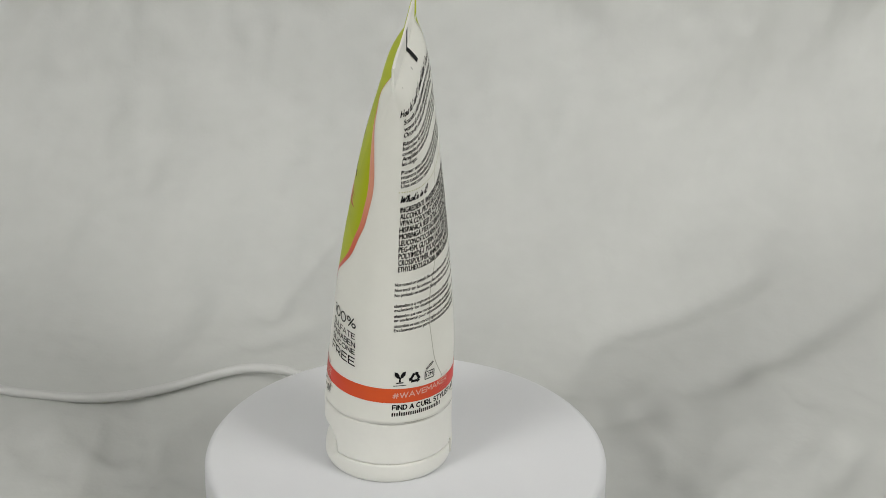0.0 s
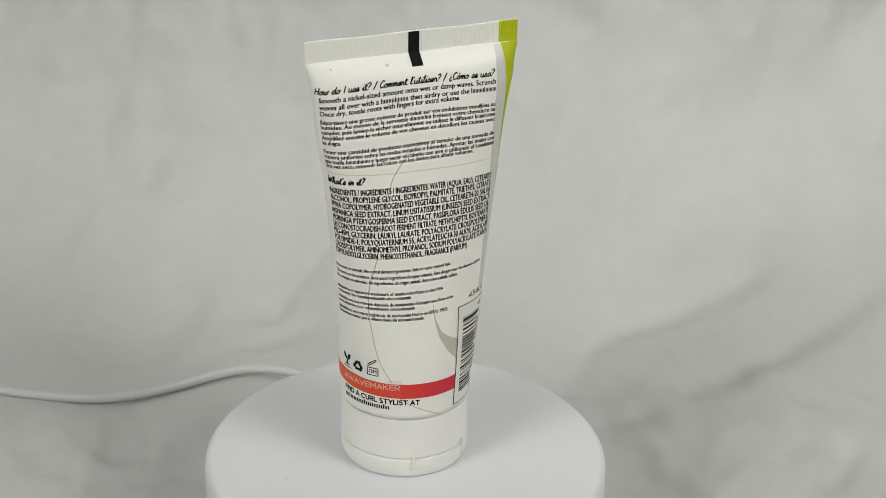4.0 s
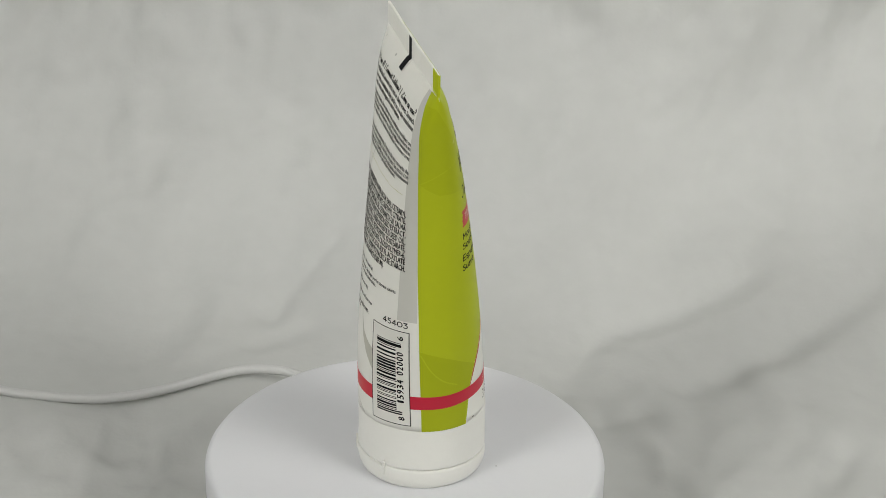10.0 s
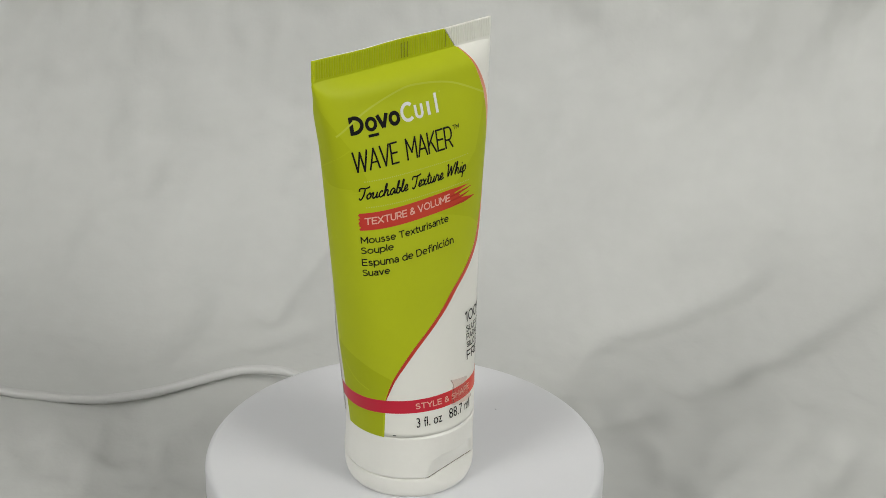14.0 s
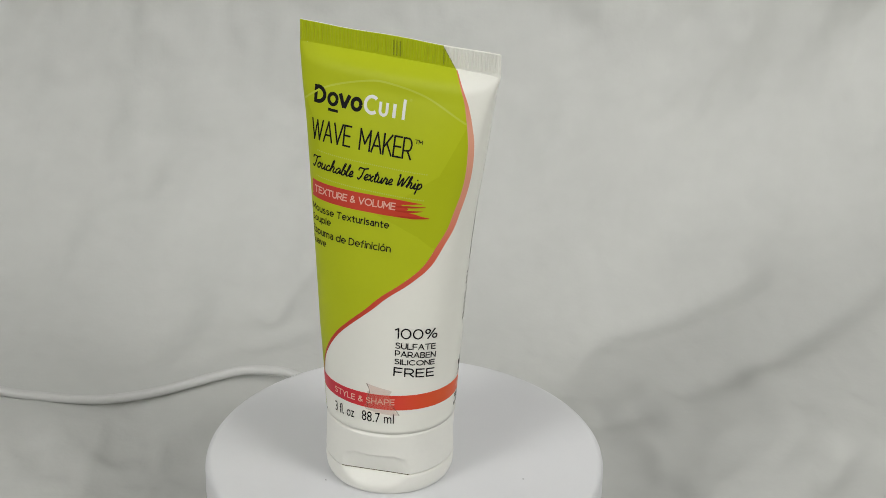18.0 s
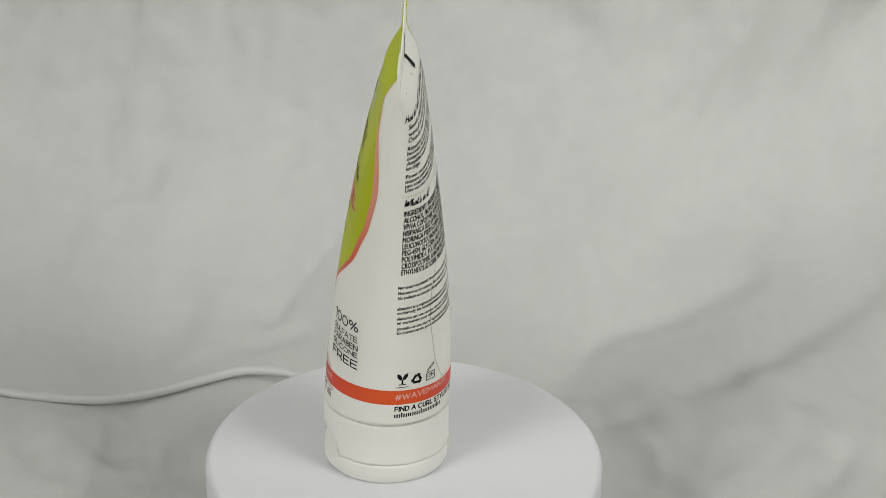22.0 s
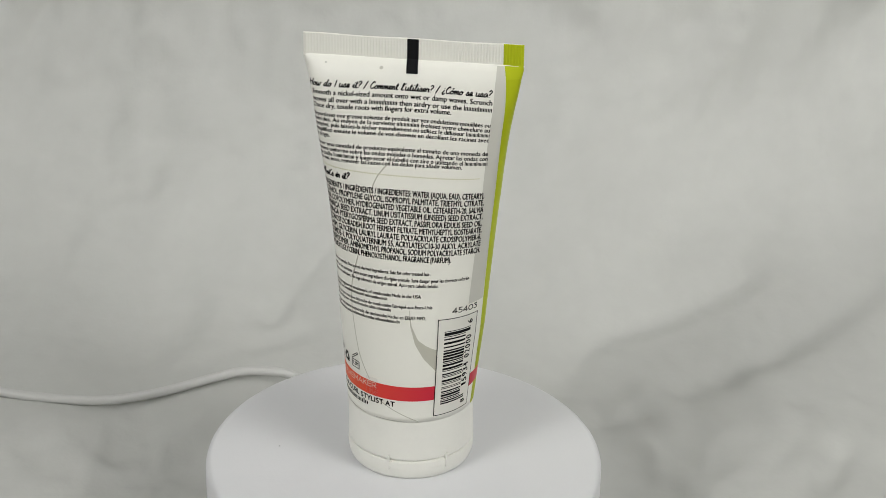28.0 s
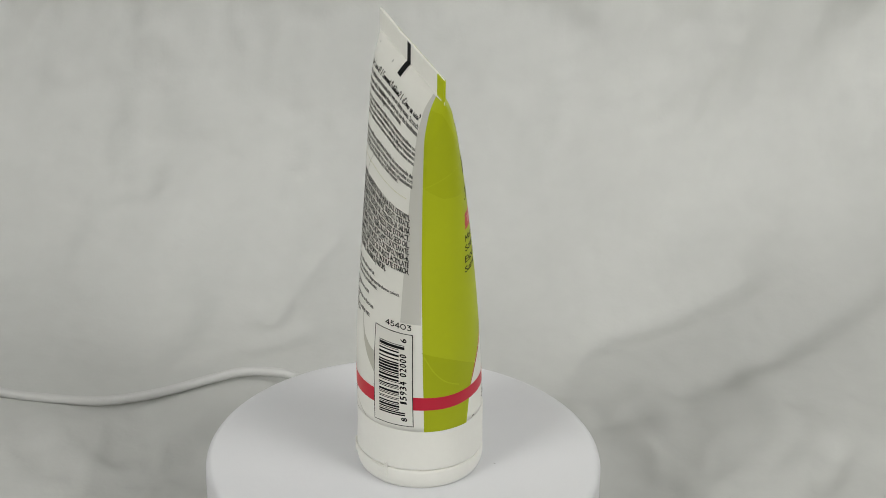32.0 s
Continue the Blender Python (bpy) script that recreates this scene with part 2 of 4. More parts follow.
# ---------------------------------------------------------------- turntable
turntable = tagged(new("turntable"), "round white plastic motorised display turntable on the cloth", "turntable")
turntable.location = (0.0004, 0.0021, 0)
RIM = 0.0624
DECK = TOP - 0.0013    # the platter's face
v, f = lathe([(0.0, DECK), (0.02, DECK), (0.045, DECK), (RIM - 0.0024, DECK), (RIM - 0.0016, DECK - 0.0001), (RIM - 0.0008, DECK - 0.0005), (RIM - 0.0002, DECK - 0.0013), (RIM, DECK - 0.0022),
              (RIM, DECK - 0.010), (RIM - 0.0005, DECK - 0.0112), (RIM - 0.002, DECK - 0.0118), (0.02, DECK - 0.0118), (0.0, DECK - 0.0118)], 160)
platter = part("platter", mesh_from("platter", v, f, M_PLATTER), turntable, "smooth round white rotating platter")
v, f = lathe([(0.0, TOP - 0.0131), (0.052, TOP - 0.0131), (0.0535, TOP - 0.0141), (0.0555, 0.006), (0.0545, 0.004), (0.0525, 0.003), (0.0, 0.003)], 120)
base = part("base", mesh_from("base", v, f, M_BASE), turntable, "white round motor housing")
v, f = lathe([(0.0, 0.0031), (0.004, 0.0031), (0.0045, 0.001), (0.004, -0.0004), (0.0, -0.0004)], 20)
foot = mesh_from("foot", v, f, M_BASE)
for k in range(4):
    ob = part("foot", foot, turntable)
    ob.location = (0.042 * math.cos(0.785 + 1.571 * k), 0.042 * math.sin(0.785 + 1.571 * k), 0)
ob = part("socket", box_mesh("socket", (-0.0285, 0.048, 0.005), (-0.0155, 0.0585, 0.017), M_BASE), turntable)
SPECK = mesh_from("speck", *lathe([(0.0, 0.0002), (0.0002, 0.00014), (0.0003, 0.0)], 8), M_DIRT)
for x, y in ((-0.0252, 0.0149), (0.0015, -0.0396)):
    ob = part("speck", SPECK, platter)
    ob.location = (x, y, DECK)

v, f = sweep(((-0.022, 0.058, 0.011), (-0.0235, 0.068, 0.0095), (-0.029, 0.082, 0.0068), (-0.039, 0.0935, 0.0052), (-0.0505, 0.1010, 0.0047), (-0.0645, 0.1025, 0.0040), (-0.0758, 0.0985, 0.0030),
              (-0.0915, 0.0893, 0.0022), (-0.105, 0.0833, 0.00195), (-0.1176, 0.0804, 0.00195), (-0.1354, 0.0814, 0.00195), (-0.1515, 0.0843, 0.00195), (-0.19, 0.097, 0.00195),
              (-0.26, 0.112, 0.0021), (-0.40, 0.105, 0.0021), (-0.60, 0.06, 0.00195), (-0.86, 0.05, 0.00195)), 0.00172)
cable = tagged(new("power_cable", mesh_from("power_cable", v, f, M_CABLE)), "soft white power cable lying on the cloth", "cable")

# ---------------------------------------------------------------- the squeeze tube
tube = tagged(new("squeeze_tube"), "white and lime green plastic squeeze tube standing on its flip cap", "tube")
tube.location = (0, 0, TOP)
MM = 0.001
Z_KNOT = np.array([17, 40, 65, 90, 110, 122, 128, 131.0])
DEPTH = np.array([19.5, 18.6, 16.2, 12.6, 8.95, 6.05, 3.95, 1.0])            # half depth of the section
BOX_F = np.array([2, 2.05, 2.25, 2.6, 2.9, 3.0, 2.3, 2.2])                # squareness of the front half
BOX_B = np.array([2, 2.0, 2.15, 2.5, 3.0, 3.3, 2.7, 2.4])                  # squareness of the back half
SHIFT_N = np.array([0, -0.22, 0.0, 0.18, 0.3, 0.15, 0.35, 0])               # bow of the centre line, front
WIDE = np.array([0, 0, 0.1, 0.4, 0.95, 1.1, 0.7, 0.3])                 # how much the half width is drawn out
SHIFT_A = np.array([0, 0.48, 0.69, 0.55, 0.1, 0.3, 0.15, 0])               # bow of the centre line, sideways
FOOT_C, HEAD_C = np.array([-5.2, 1.8]), np.array([-1.06, 2.01])
AX = np.array([0.02858, 0.99959])
NX = np.array([-0.99959, 0.02858])
ROUND = 126.9                                                          # label length once round
HALF_W = 31.84


def glide(z, v):
    """Smooth curve through the knots."""
    d = np.gradient(v, Z_KNOT)
    i = np.clip(np.searchsorted(Z_KNOT, z) - 1, 0, len(Z_KNOT) - 2)
    h = Z_KNOT[i + 1] - Z_KNOT[i]
    s = (z - Z_KNOT[i]) / h
    return (2 * s ** 3 - 3 * s ** 2 + 1) * v[i] + (s ** 3 - 2 * s ** 2 + s) * h * d[i] + (3 * s ** 2 - 2 * s ** 3) * v[i + 1] + (s ** 3 - s ** 2) * h * d[i + 1]


def oval(b, nf, nb, per, t):
    """Outline of a flattened tube: half depth b, squareness front and back, and that girth."""
    c, d = np.cos(t), np.sin(t)
    e = np.where(d > 0, 2 / nf, 2 / nb)
    x, y = np.sign(c) * np.abs(c) ** e, np.sign(d) * np.abs(d) ** e * b
    lo, hi = 1.0, per / 3.9
    for _ in range(30):
        m = (lo + hi) / 2
        if np.hypot(np.diff(x * m), np.diff(y)).sum() < per:
            lo = m
        else:
            hi = m
    return x * m, y


# table of the wall: rows of height, columns of length round the label
TZ = np.linspace(17, 131, 153)
TS = np.linspace(0, ROUND, 641)
_k = np.clip((TZ - 17) / 114, 0, 1)
_b = glide(TZ, DEPTH)
_nf, _nb = glide(TZ, BOX_F), glide(TZ, BOX_B)
_w = glide(TZ, WIDE)
_p = 2 * np.pi * (19.5 + 0.75 * np.clip((TZ - 17) / 30, 0, 1))
_c = FOOT_C * (1 - _k)[:, None] + HEAD_C * _k[:, None] + glide(TZ, SHIFT_N)[:, None] * NX + glide(TZ, SHIFT_A)[:, None] * AX
_t = np.linspace(0, 2 * np.pi, 1441)
WALL = np.empty((len(TZ), len(TS), 3))
for _i in range(len(TZ)):
    u, w = oval(_b[_i], _nf[_i], _nb[_i], _p[_i], _t)
    u = u * (1 + _w[_i] / u.max())
    xy = _c[_i] + u[:, None] * AX + w[:, None] * NX
    arc = np.concatenate([[0], np.cumsum(np.hypot(*np.diff(xy, axis=0).T))])
    arc *= ROUND / arc[-1]
    WALL[_i, :, 0], WALL[_i, :, 1], WALL[_i, :, 2] = np.interp(TS, arc, xy[:, 0]), np.interp(TS, arc, xy[:, 1]), TZ[_i]
_ds = np.roll(WALL[:, :-1], -1, 1) - np.roll(WALL[:, :-1], 1, 1)
NORM = np.cross(np.concatenate([_ds, _ds[:, :1]], 1), np.gradient(WALL, axis=0))
NORM /= np.linalg.norm(NORM, axis=-1, keepdims=True)


def wrap(s, z, lift=0.0):
    """Points on the tube's wall (metres), s mm round the label from the green fold and z mm up, lifted by lift mm."""
    s, z = np.asarray(s, float) % ROUND, np.clip(np.asarray(z, float), 17.001, 130.999)
    fs, fz = s / ROUND * (len(TS) - 1), (z - 17) / 114 * (len(TZ) - 1)
    j, i = np.minimum(fs.astype(int), len(TS) - 2), np.minimum(fz.astype(int), len(TZ) - 2)
    u, w = (fs - j)[:, None], (fz - i)[:, None]
    g = lambda T: (T[i, j] * (1 - u) + T[i, j + 1] * u) * (1 - w) + (T[i + 1, j] * (1 - u) + T[i + 1, j + 1] * u) * w
    return (g(WALL) + g(NORM) * lift) * MM


def printed(name, sz, faces, mat, lift, label="", parent=None):
    sz = np.asarray(sz, float)
    return part(name, mesh_from(name, wrap(sz[:, 0], sz[:, 1], lift), faces, mat), parent or tube, label)


def rows(name, zs, left, right, mat, lift, label="", slope=0.0, step=0.6, parent=None):
    """A printed area given row by row: from left(z) to right(z), rows tilted by slope."""
    sz, faces, n = [], [], None
    span = max(right(z) - left(z) for z in zs)
    n = max(2, int(span / step) + 1)
    for z in zs:
        a, b = left(z), right(z)
        for k in range(n + 1):
            s = a + (b - a) * k / n
            sz.append((s, z + slope * (s - left(zs[0]))))
    for i in range(len(zs) - 1):
        for k in range(n):
            p = i * (n + 1) + k
            faces.append((p, p + 1, p + n + 2, p + n + 1))
    return printed(name, sz, faces, mat, lift, label, parent)


def curve(pts, n=8):
    """Smooth points through the given ones."""
    p, out = [np.array(q, float) for q in pts], []
    for i in range(len(p) - 1):
        a, b, c, d = p[max(i - 1, 0)], p[i], p[i + 1], p[min(i + 2, len(p) - 1)]
        for k in range(n):
            t = k / n
            out.append(0.5 * (2 * b + (c - a) * t + (2 * a - 5 * b + 4 * c - d) * t * t + (3 * b - a - 3 * c + d) * t ** 3))
    return np.array(out + [p[-1]])


def ribbon(name, pts, width, mat, lift, label="", n=8, closed=False, parent=None):
    """A printed line of that width (mm) along points; width may be a list, one per given point."""
    c = curve(pts, n) if n > 1 else np.array(pts, float)
    w = np.interp(np.linspace(0, 1, len(c)), np.linspace(0, 1, len(width)), width) if isinstance(width, (list, tuple)) else np.full(len(c), width)
    d = np.gradient(c, axis=0)
    d /= np.linalg.norm(d, axis=1, keepdims=True) + 1e-9
    o = np.stack([-d[:, 1], d[:, 0]], 1) * w[:, None] / 2
    sz = np.concatenate([c + o, c - o])
    m = len(c)
    return printed(name, sz, [(k + m, k + m + 1, k + 1, k) for k in range(m - 1)], mat, lift, label, parent)


def poly(name, pts, mat, lift, label="", parent=None):
    """A small printed patch with a free outline."""
    tri = tessellate_polygon([[Vector((x, y, 0)) for x, y in pts]])
    return printed(name, pts, tri, mat, lift, label, parent)


# wall of the tube
zs_w, n_s = np.concatenate([[19.7], np.arange(21.5, 131, 1.5), [131]]), 256
sv = np.linspace(0, ROUND, n_s + 1)[:-1]
foot_z = 19.95 + 0.5 * np.sin(2 * np.pi * sv / ROUND) - 0.55 * np.maximum(0, np.cos(2 * np.pi * (sv - 6) / ROUND)) ** 3          # the sleeve's end sits a touch askew on the cap
verts = np.concatenate([wrap(sv, foot_z if z < 20 else np.full(n_s, z)) for z in zs_w])
inner = wrap(sv, foot_z, -0.35)
crown = wrap(sv, np.full(n_s, 131.0))
off = (crown[:, :2] - HEAD_C * MM) @ NX
crown[:, :2] -= 0.65 * off[:, None] * NX                          # the wall closes on the seal
crown[:, 2] += 0.15 * MM
verts = np.concatenate([inner, verts, crown])
nr = len(zs_w) + 2
faces = [(i * n_s + j, i * n_s + (j + 1) % n_s, (i + 1) * n_s + (j + 1) % n_s, (i + 1) * n_s + j) for i in range(nr - 1) for j in range(n_s)]
sleeve_mesh = mesh_from("sleeve", verts, faces, [M_TUBE, M_GREEN])
sleeve_mesh.polygons.foreach_set("material_index", [1 if k // n_s == nr - 2 and (k % n_s) * ROUND / n_s < 50 else 0 for k in range(len(faces))])
sleeve = part("sleeve", sleeve_mesh, tube, "glossy white laminate tube wall")


# ribbed heat seal along the top
def build_seal():
    """The flat pressed seal with its upright ribs on both faces; lime over the front and round the fold."""
    ribs, per = 74, 4
    cols = ribs * per
    zs = np.concatenate([[130.6, 131.3], np.arange(131.55, 137.0, 0.22), [137.15, 137.3]])
    verts, faces, mats = [], [], []
    for side in (1, -1):
        for z in zs:
            for c in range(cols + 1):
                a = HALF_W - 2 * HALF_W * c / cols          # from the green fold to the white fold
                rib = 0.16 * math.cos(2 * math.pi * c / per) if 131.6 < z < 136.9 else 0.0
                d = 0.42 + 0.8 * rib * (1.0 if side > 0 else 0.8 if c < cols * 0.3 else 0.3)
                if z > 137.2:
                    d = 0.22
                if z < 131:
                    d = 0.40
                d *= min(1.0, 0.35 + 0.65 * min(c, cols - c) / 3)
                w = np.array([0.10 * math.sin(c / cols * 9.0), 0.0])
                p = HEAD_C + AX * (a + 0.0) + NX * (side * d + w[0])
                verts.append((p[0] * MM, p[1] * MM, (z + 0.12 * math.sin(c / cols * 14 + 1)) * MM))
    m, n = cols + 1, len(zs)
    for side in (0, 1):
        o = side * n * m
        for i in range(n - 1):
            for c in range(cols):
                q = (o + i * m + c, o + i * m + c + 1, o + (i + 1) * m + c + 1, o + (i + 1) * m + c)
                faces.append(q if side == 0 else q[::-1])
                along, z = 2 * HALF_W * (c + 0.5) / cols, (zs[i] + zs[i + 1]) / 2
                green = along < 50.2 - 0.65 * (z - 131) if side == 0 else along < 5.9
                mats.append(1 if green else 0)
    o = n * m
    for c in range(cols):
        faces.append(((n - 1) * m + c, (n - 1) * m + c + 1, o + (n - 1) * m + c + 1, o + (n - 1) * m + c))
        mats.append(0)
    for c in (0, cols):
        for i in range(n - 1):
            q = (i * m + c, (i + 1) * m + c, o + (i + 1) * m + c, o + i * m + c)
            faces.append(q if c == 0 else q[::-1])
            mats.append(1 if c == 0 else 0)
    me = mesh_from("seal", verts, faces, [M_TUBE, M_GREEN], False)
    me.polygons.foreach_set("material_index", mats)
    return part("seal", me, tube, "ribbed pressed seal, half lime green and half white")


seal = build_seal()
for a, w in ((1.2, 0.35), (0.2, 0.3), (-0.9, 0.4), (-14.6, 0.3)):
    p, q2 = HEAD_C + AX * (a - w / 2) + NX * 0.60, HEAD_C + AX * (a + w / 2) + NX * 0.60
    part("seal_grime", mesh_from("seal_grime", [(p[0] * MM, p[1] * MM, 0.1317), (q2[0] * MM, q2[1] * MM, 0.1317), (q2[0] * MM, q2[1] * MM, 0.1363), (p[0] * MM, p[1] * MM, 0.1363)], [(1, 0, 3, 2)], M_SOIL, False), seal)
edge = []
for k in range(8):
    z = 131.4 + 5.6 * k / 7
    for w in (-0.16, 0.16):
        p = HEAD_C + AX * (HALF_W - 50.2 + 0.65 * (z - 131) + w) + NX * 0.585
        edge.append((p[0] * MM, p[1] * MM, z * MM))
part("seal_line", mesh_from("seal_line", edge, [(2 * k, 2 * k + 1, 2 * k + 3, 2 * k + 2) for k in range(7)], M_CRACK, False), seal, "thin dark edge between green and white")
# black register mark that runs over the seal
mark = []
for z in (130.9, 131.4, 137.32):
    for a in (-1.7, 1.6):
        p = HEAD_C + AX * (-a + 0.0) - NX * (0.60 if z > 131.2 else 1.1)
        mark.append((p[0] * MM, p[1] * MM, z * MM))
register = part("register_mark", mesh_from("register_mark", mark, [(1, 0, 2, 3), (3, 2, 4, 5)], M_BLACK, False), tube, "black printed register mark")
rows("register_mark", np.linspace(127.9, 130.99, 6), lambda z: 93.55, lambda z: 96.8, M_BLACK, 0.12, step=0.9)


# flip cap
CAP_A = radians(190)


def scoop(r, z, a):
    """The thumb recess sunk into the front of the cap, and the facet that runs on over the lid."""
    z = z / MM
    da = (a - CAP_A + math.pi) % (2 * math.pi) - math.pi
    if abs(da) > radians(50):
        return r
    if z <= 5.8:
        return min(r, (16.5 + 0.62 * (5.8 - z)) * MM / math.cos(da))
    k = min(1.0, max(0.0, (z - 5.9) / 6.4))
    deep, bulge, half = 16.3 + 2.25 * k ** 0.8, 0.027 * k ** 0.8, 11.3 - 1.6 * k - 3.2 * max(0.0, (z - 9.6) / 3.2) ** 2
    rr = deep
    for _ in range(6):
        rr = (deep - bulge * (rr * math.sin(da)) ** 2) / math.cos(da)
    side = min(1.0, max(0.0, (half - abs(19.5 * math.sin(da))) / 1.7)) if k > 0.05 else 1.0
    over = min(1.0, max(0.0, (12.9 - z) / 1.1))
    w = side * side * (3 - 2 * side) * over * over * (3 - 2 * over)
    return min(r, r * (1 - w) + rr * MM * w)


def cap_bend(r, z, a):
    """The recess, and the cap's neck leaning into the sleeve."""
    return scoop(r, z, a) - 0.24 * MM * math.sin(a) * min(1.0, max(0.0, (z / MM - 13) / 5)) * min(1.0, r / MM / 15)


CAP_C = FOOT_C + np.array([0.0, 0.28])
cap = part("cap", mesh_from("cap", *lathe([(r * MM, z * MM) for r, z in (
    (0, 20.6), (18.6, 20.6), (19.0, 20.4), (19.28, 19.7), (19.46, 19.55), (19.52, 19.3), (19.52, 17.5), (19.52, 15), (19.51, 13.6), (19.5, 13.2), (19.49, 12.9), (19.485, 12.75), (19.48, 12.6), (19.485, 12.45), (19.49, 12.3), (19.495, 12.15), (19.5, 12.0), (19.51, 11.5), (19.54, 10.5),
    (19.58, 9.5), (19.62, 8.5), (19.65, 7.5), (19.66, 6.6), (19.62, 6.05), (19.5, 5.9), (18.2, 5.88), (0, 5.88))], 360, CAP_C * MM, cap_bend), M_CAP), tube, "white ridgeless flip cap with a thumb recess")
lid = part("lid", mesh_from("lid", *lathe([(r * MM, z * MM) for r, z in (
    (0, 5.55), (18.4, 5.55), (19.4, 5.52), (19.6, 5.3), (19.7, 4.4), (19.72, 3.4), (19.7, 2.6), (19.62, 1.8), (19.4, 0.7), (19.05, -0.2), (18.75, -0.75), (18.35, -1.15), (17.8, -1.3), (0, -1.3))], 180, CAP_C * MM, scoop), M_CAP), cap, "white closed flip lid with rounded rim")
# dark brown ring stands in for the slit's shade, with uneven grime tone
part("lid_gap", mesh_from("lid_gap", *lathe([(r * MM, z * MM) for r, z in ((18.9, 5.9), (18.9, 5.45))], 120, CAP_C * MM, lambda r, z, a: scoop(r + 0.45 * MM, 0.0059, a) - (0.14 if math.cos(a - CAP_A) > 0.82 else 0.42) * MM), M_GAP), cap, "brown grime and painted-in shade in the slit between cap and lid")


def arc_block(r0, r1, a0, a1, z0, z1, n=16, bow=0.0):
    """A curved block on the cap's side; bow pulls its middle in."""
    verts, faces = [], []
    for k in range(n + 1):
        t = k / n
        a = radians(a0 + (a1 - a0) * t)
        e = 1 - 0.55 * math.sin(math.pi * t) * bow
        for r, z in ((r0, z0), (r0, z1), (r1 - 0.12, z1), (r1, z1 - 0.3), (r1, z0 + 0.3), (r1 - 0.12, z0)):
            rr = r if r == r0 else r0 + (r - r0) * e
            verts.append(((CAP_C[0] + rr * math.cos(a)) * MM, (CAP_C[1] + rr * math.sin(a)) * MM, z * MM))
    for k in range(n):
        for j in range(6):
            m = (j + 1) % 6
            faces.append((k * 6 + j, k * 6 + m, (k + 1) * 6 + m, (k + 1) * 6 + j))
    faces += [tuple(range(6))[::-1], tuple(range(n * 6, n * 6 + 6))]
    return verts, faces


hinge = part("hinge", mesh_from("hinge", *arc_block(19.0, 20.05, -13, 40, 2.9, 5.2, 20, 0.6), M_CAP, False), cap, "moulded white living hinge")
for a in (-13.5, 40):
    part("hinge_rib", mesh_from("hinge_rib", *arc_block(19.0, 20.25, a - 0.9, a + 0.9, 2.3, 7.2, 3), M_CAP, False), hinge)

# ---------------------------------------------------------------- print on the tube
EDGE = curve(((50.1, 131.2), (52.3, 128.4), (54.4, 124.5), (55.8, 120.3), (57.0, 115), (57.7, 110), (58.1, 103), (57.7, 97), (56.4, 91), (55.1, 86), (52.7, 81), (50.8, 77), (49.0, 74.2), (46.4, 71.5), (42.8, 68.3),
              (37.5, 64.1), (32.8, 59.4), (27.8, 54.8), (22.9, 50), (18.8, 44.8), (15.2, 39.3), (12.8, 34), (12.2, 32.4)), 8)
_z, _s = EDGE[::-1, 1], EDGE[::-1, 0]


def green_right(z):
    return float(np.interp(z, _z, _s)) if z > 32.4 else 10.4 + (z - 19.5) / 12.9 * 1.8


def line_width(z):
    return float(np.interp(z, (32, 36, 45, 55, 68, 90, 105, 113, 120, 126, 131), (0.15, 0.6, 1.2, 1.7, 2.2, 2.0, 1.9, 1.7, 1.3, 0.7, 0.3)))


rows("green_panel", np.linspace(19.42, 130.99, 150), lambda z: -5.6 + 0.9 * min(1.0, max(0.0, (75 - z) / 45)), lambda z: green_right(z) - (line_width(z) * 0.5 if z > 33 else 0), M_GREEN, 0.05, "glossy lime green printed front panel", step=0.5)
rows("shade_panel", np.linspace(19.46, 48.5, 60), lambda z: -5.55 + 0.9 * min(1.0, max(0.0, (75 - z) / 45)), lambda z: min(green_right(z) - 0.6, float(np.interp(z, (38, 44.5, 46.6, 48.5), (17.5, 5.1, 0, -5.5)))), M_GREEN_D, 0.075, "darker lime green printed swirl", step=0.5)
rows("shade_panel", np.linspace(97.0, 127.5, 40), lambda z: float(np.interp(z, (97, 98.2, 100.2, 103.6), (12, 9, 0, -5.5))), lambda z: float(np.interp(z, (97, 98.5, 111.5, 127.5), (12.2, 13.5, 8.3, -1.0))), M_GREEN_M, 0.075, "darker lime green printed swirl", step=0.5)
rows("shade_panel", np.linspace(80.4, 119, 90), lambda z: float(np.interp(z, (80.4, 83.5, 86, 88, 90, 102, 119), (50.2, 46, 39.8, 33, 35, 50, 57.0))), lambda z: green_right(z) - 0.8, M_GREEN_M, 0.075, "darker lime green printed swirl", step=0.6)
ribbon("swirl_line", ((4.8, 115.7), (13.2, 121), (24.8, 124.7), (32.4, 125.2), (44, 123.1), (55.8, 117.4)), 0.55, M_GREEN_L, 0.09, "thin pale lime arc")
ribbon("swirl_line", ((-5.5, 103.3), (1.5, 107.4), (8.1, 111.6)), 0.3, M_GREEN, 0.09)
ribbon("swirl_line", ((-4.6, 47), (-1.5, 41.3), (2.2, 37.4), (7.0, 35.0)), 0.4, M_GREEN, 0.09)
rows("edge_line", np.linspace(32.4, 130.9, 130), lambda z: green_right(z) - line_width(z) * 0.5, lambda z: green_right(z) + line_width(z) * 0.5, M_LINE, 0.08, "tapering coral red edge line", step=0.5)


def band_low(s):
    return 27.85 + 0.75 * math.sin(2 * math.pi * s / ROUND) - 0.45 * max(0.0, math.cos(2 * math.pi * (s - 4) / ROUND)) ** 12


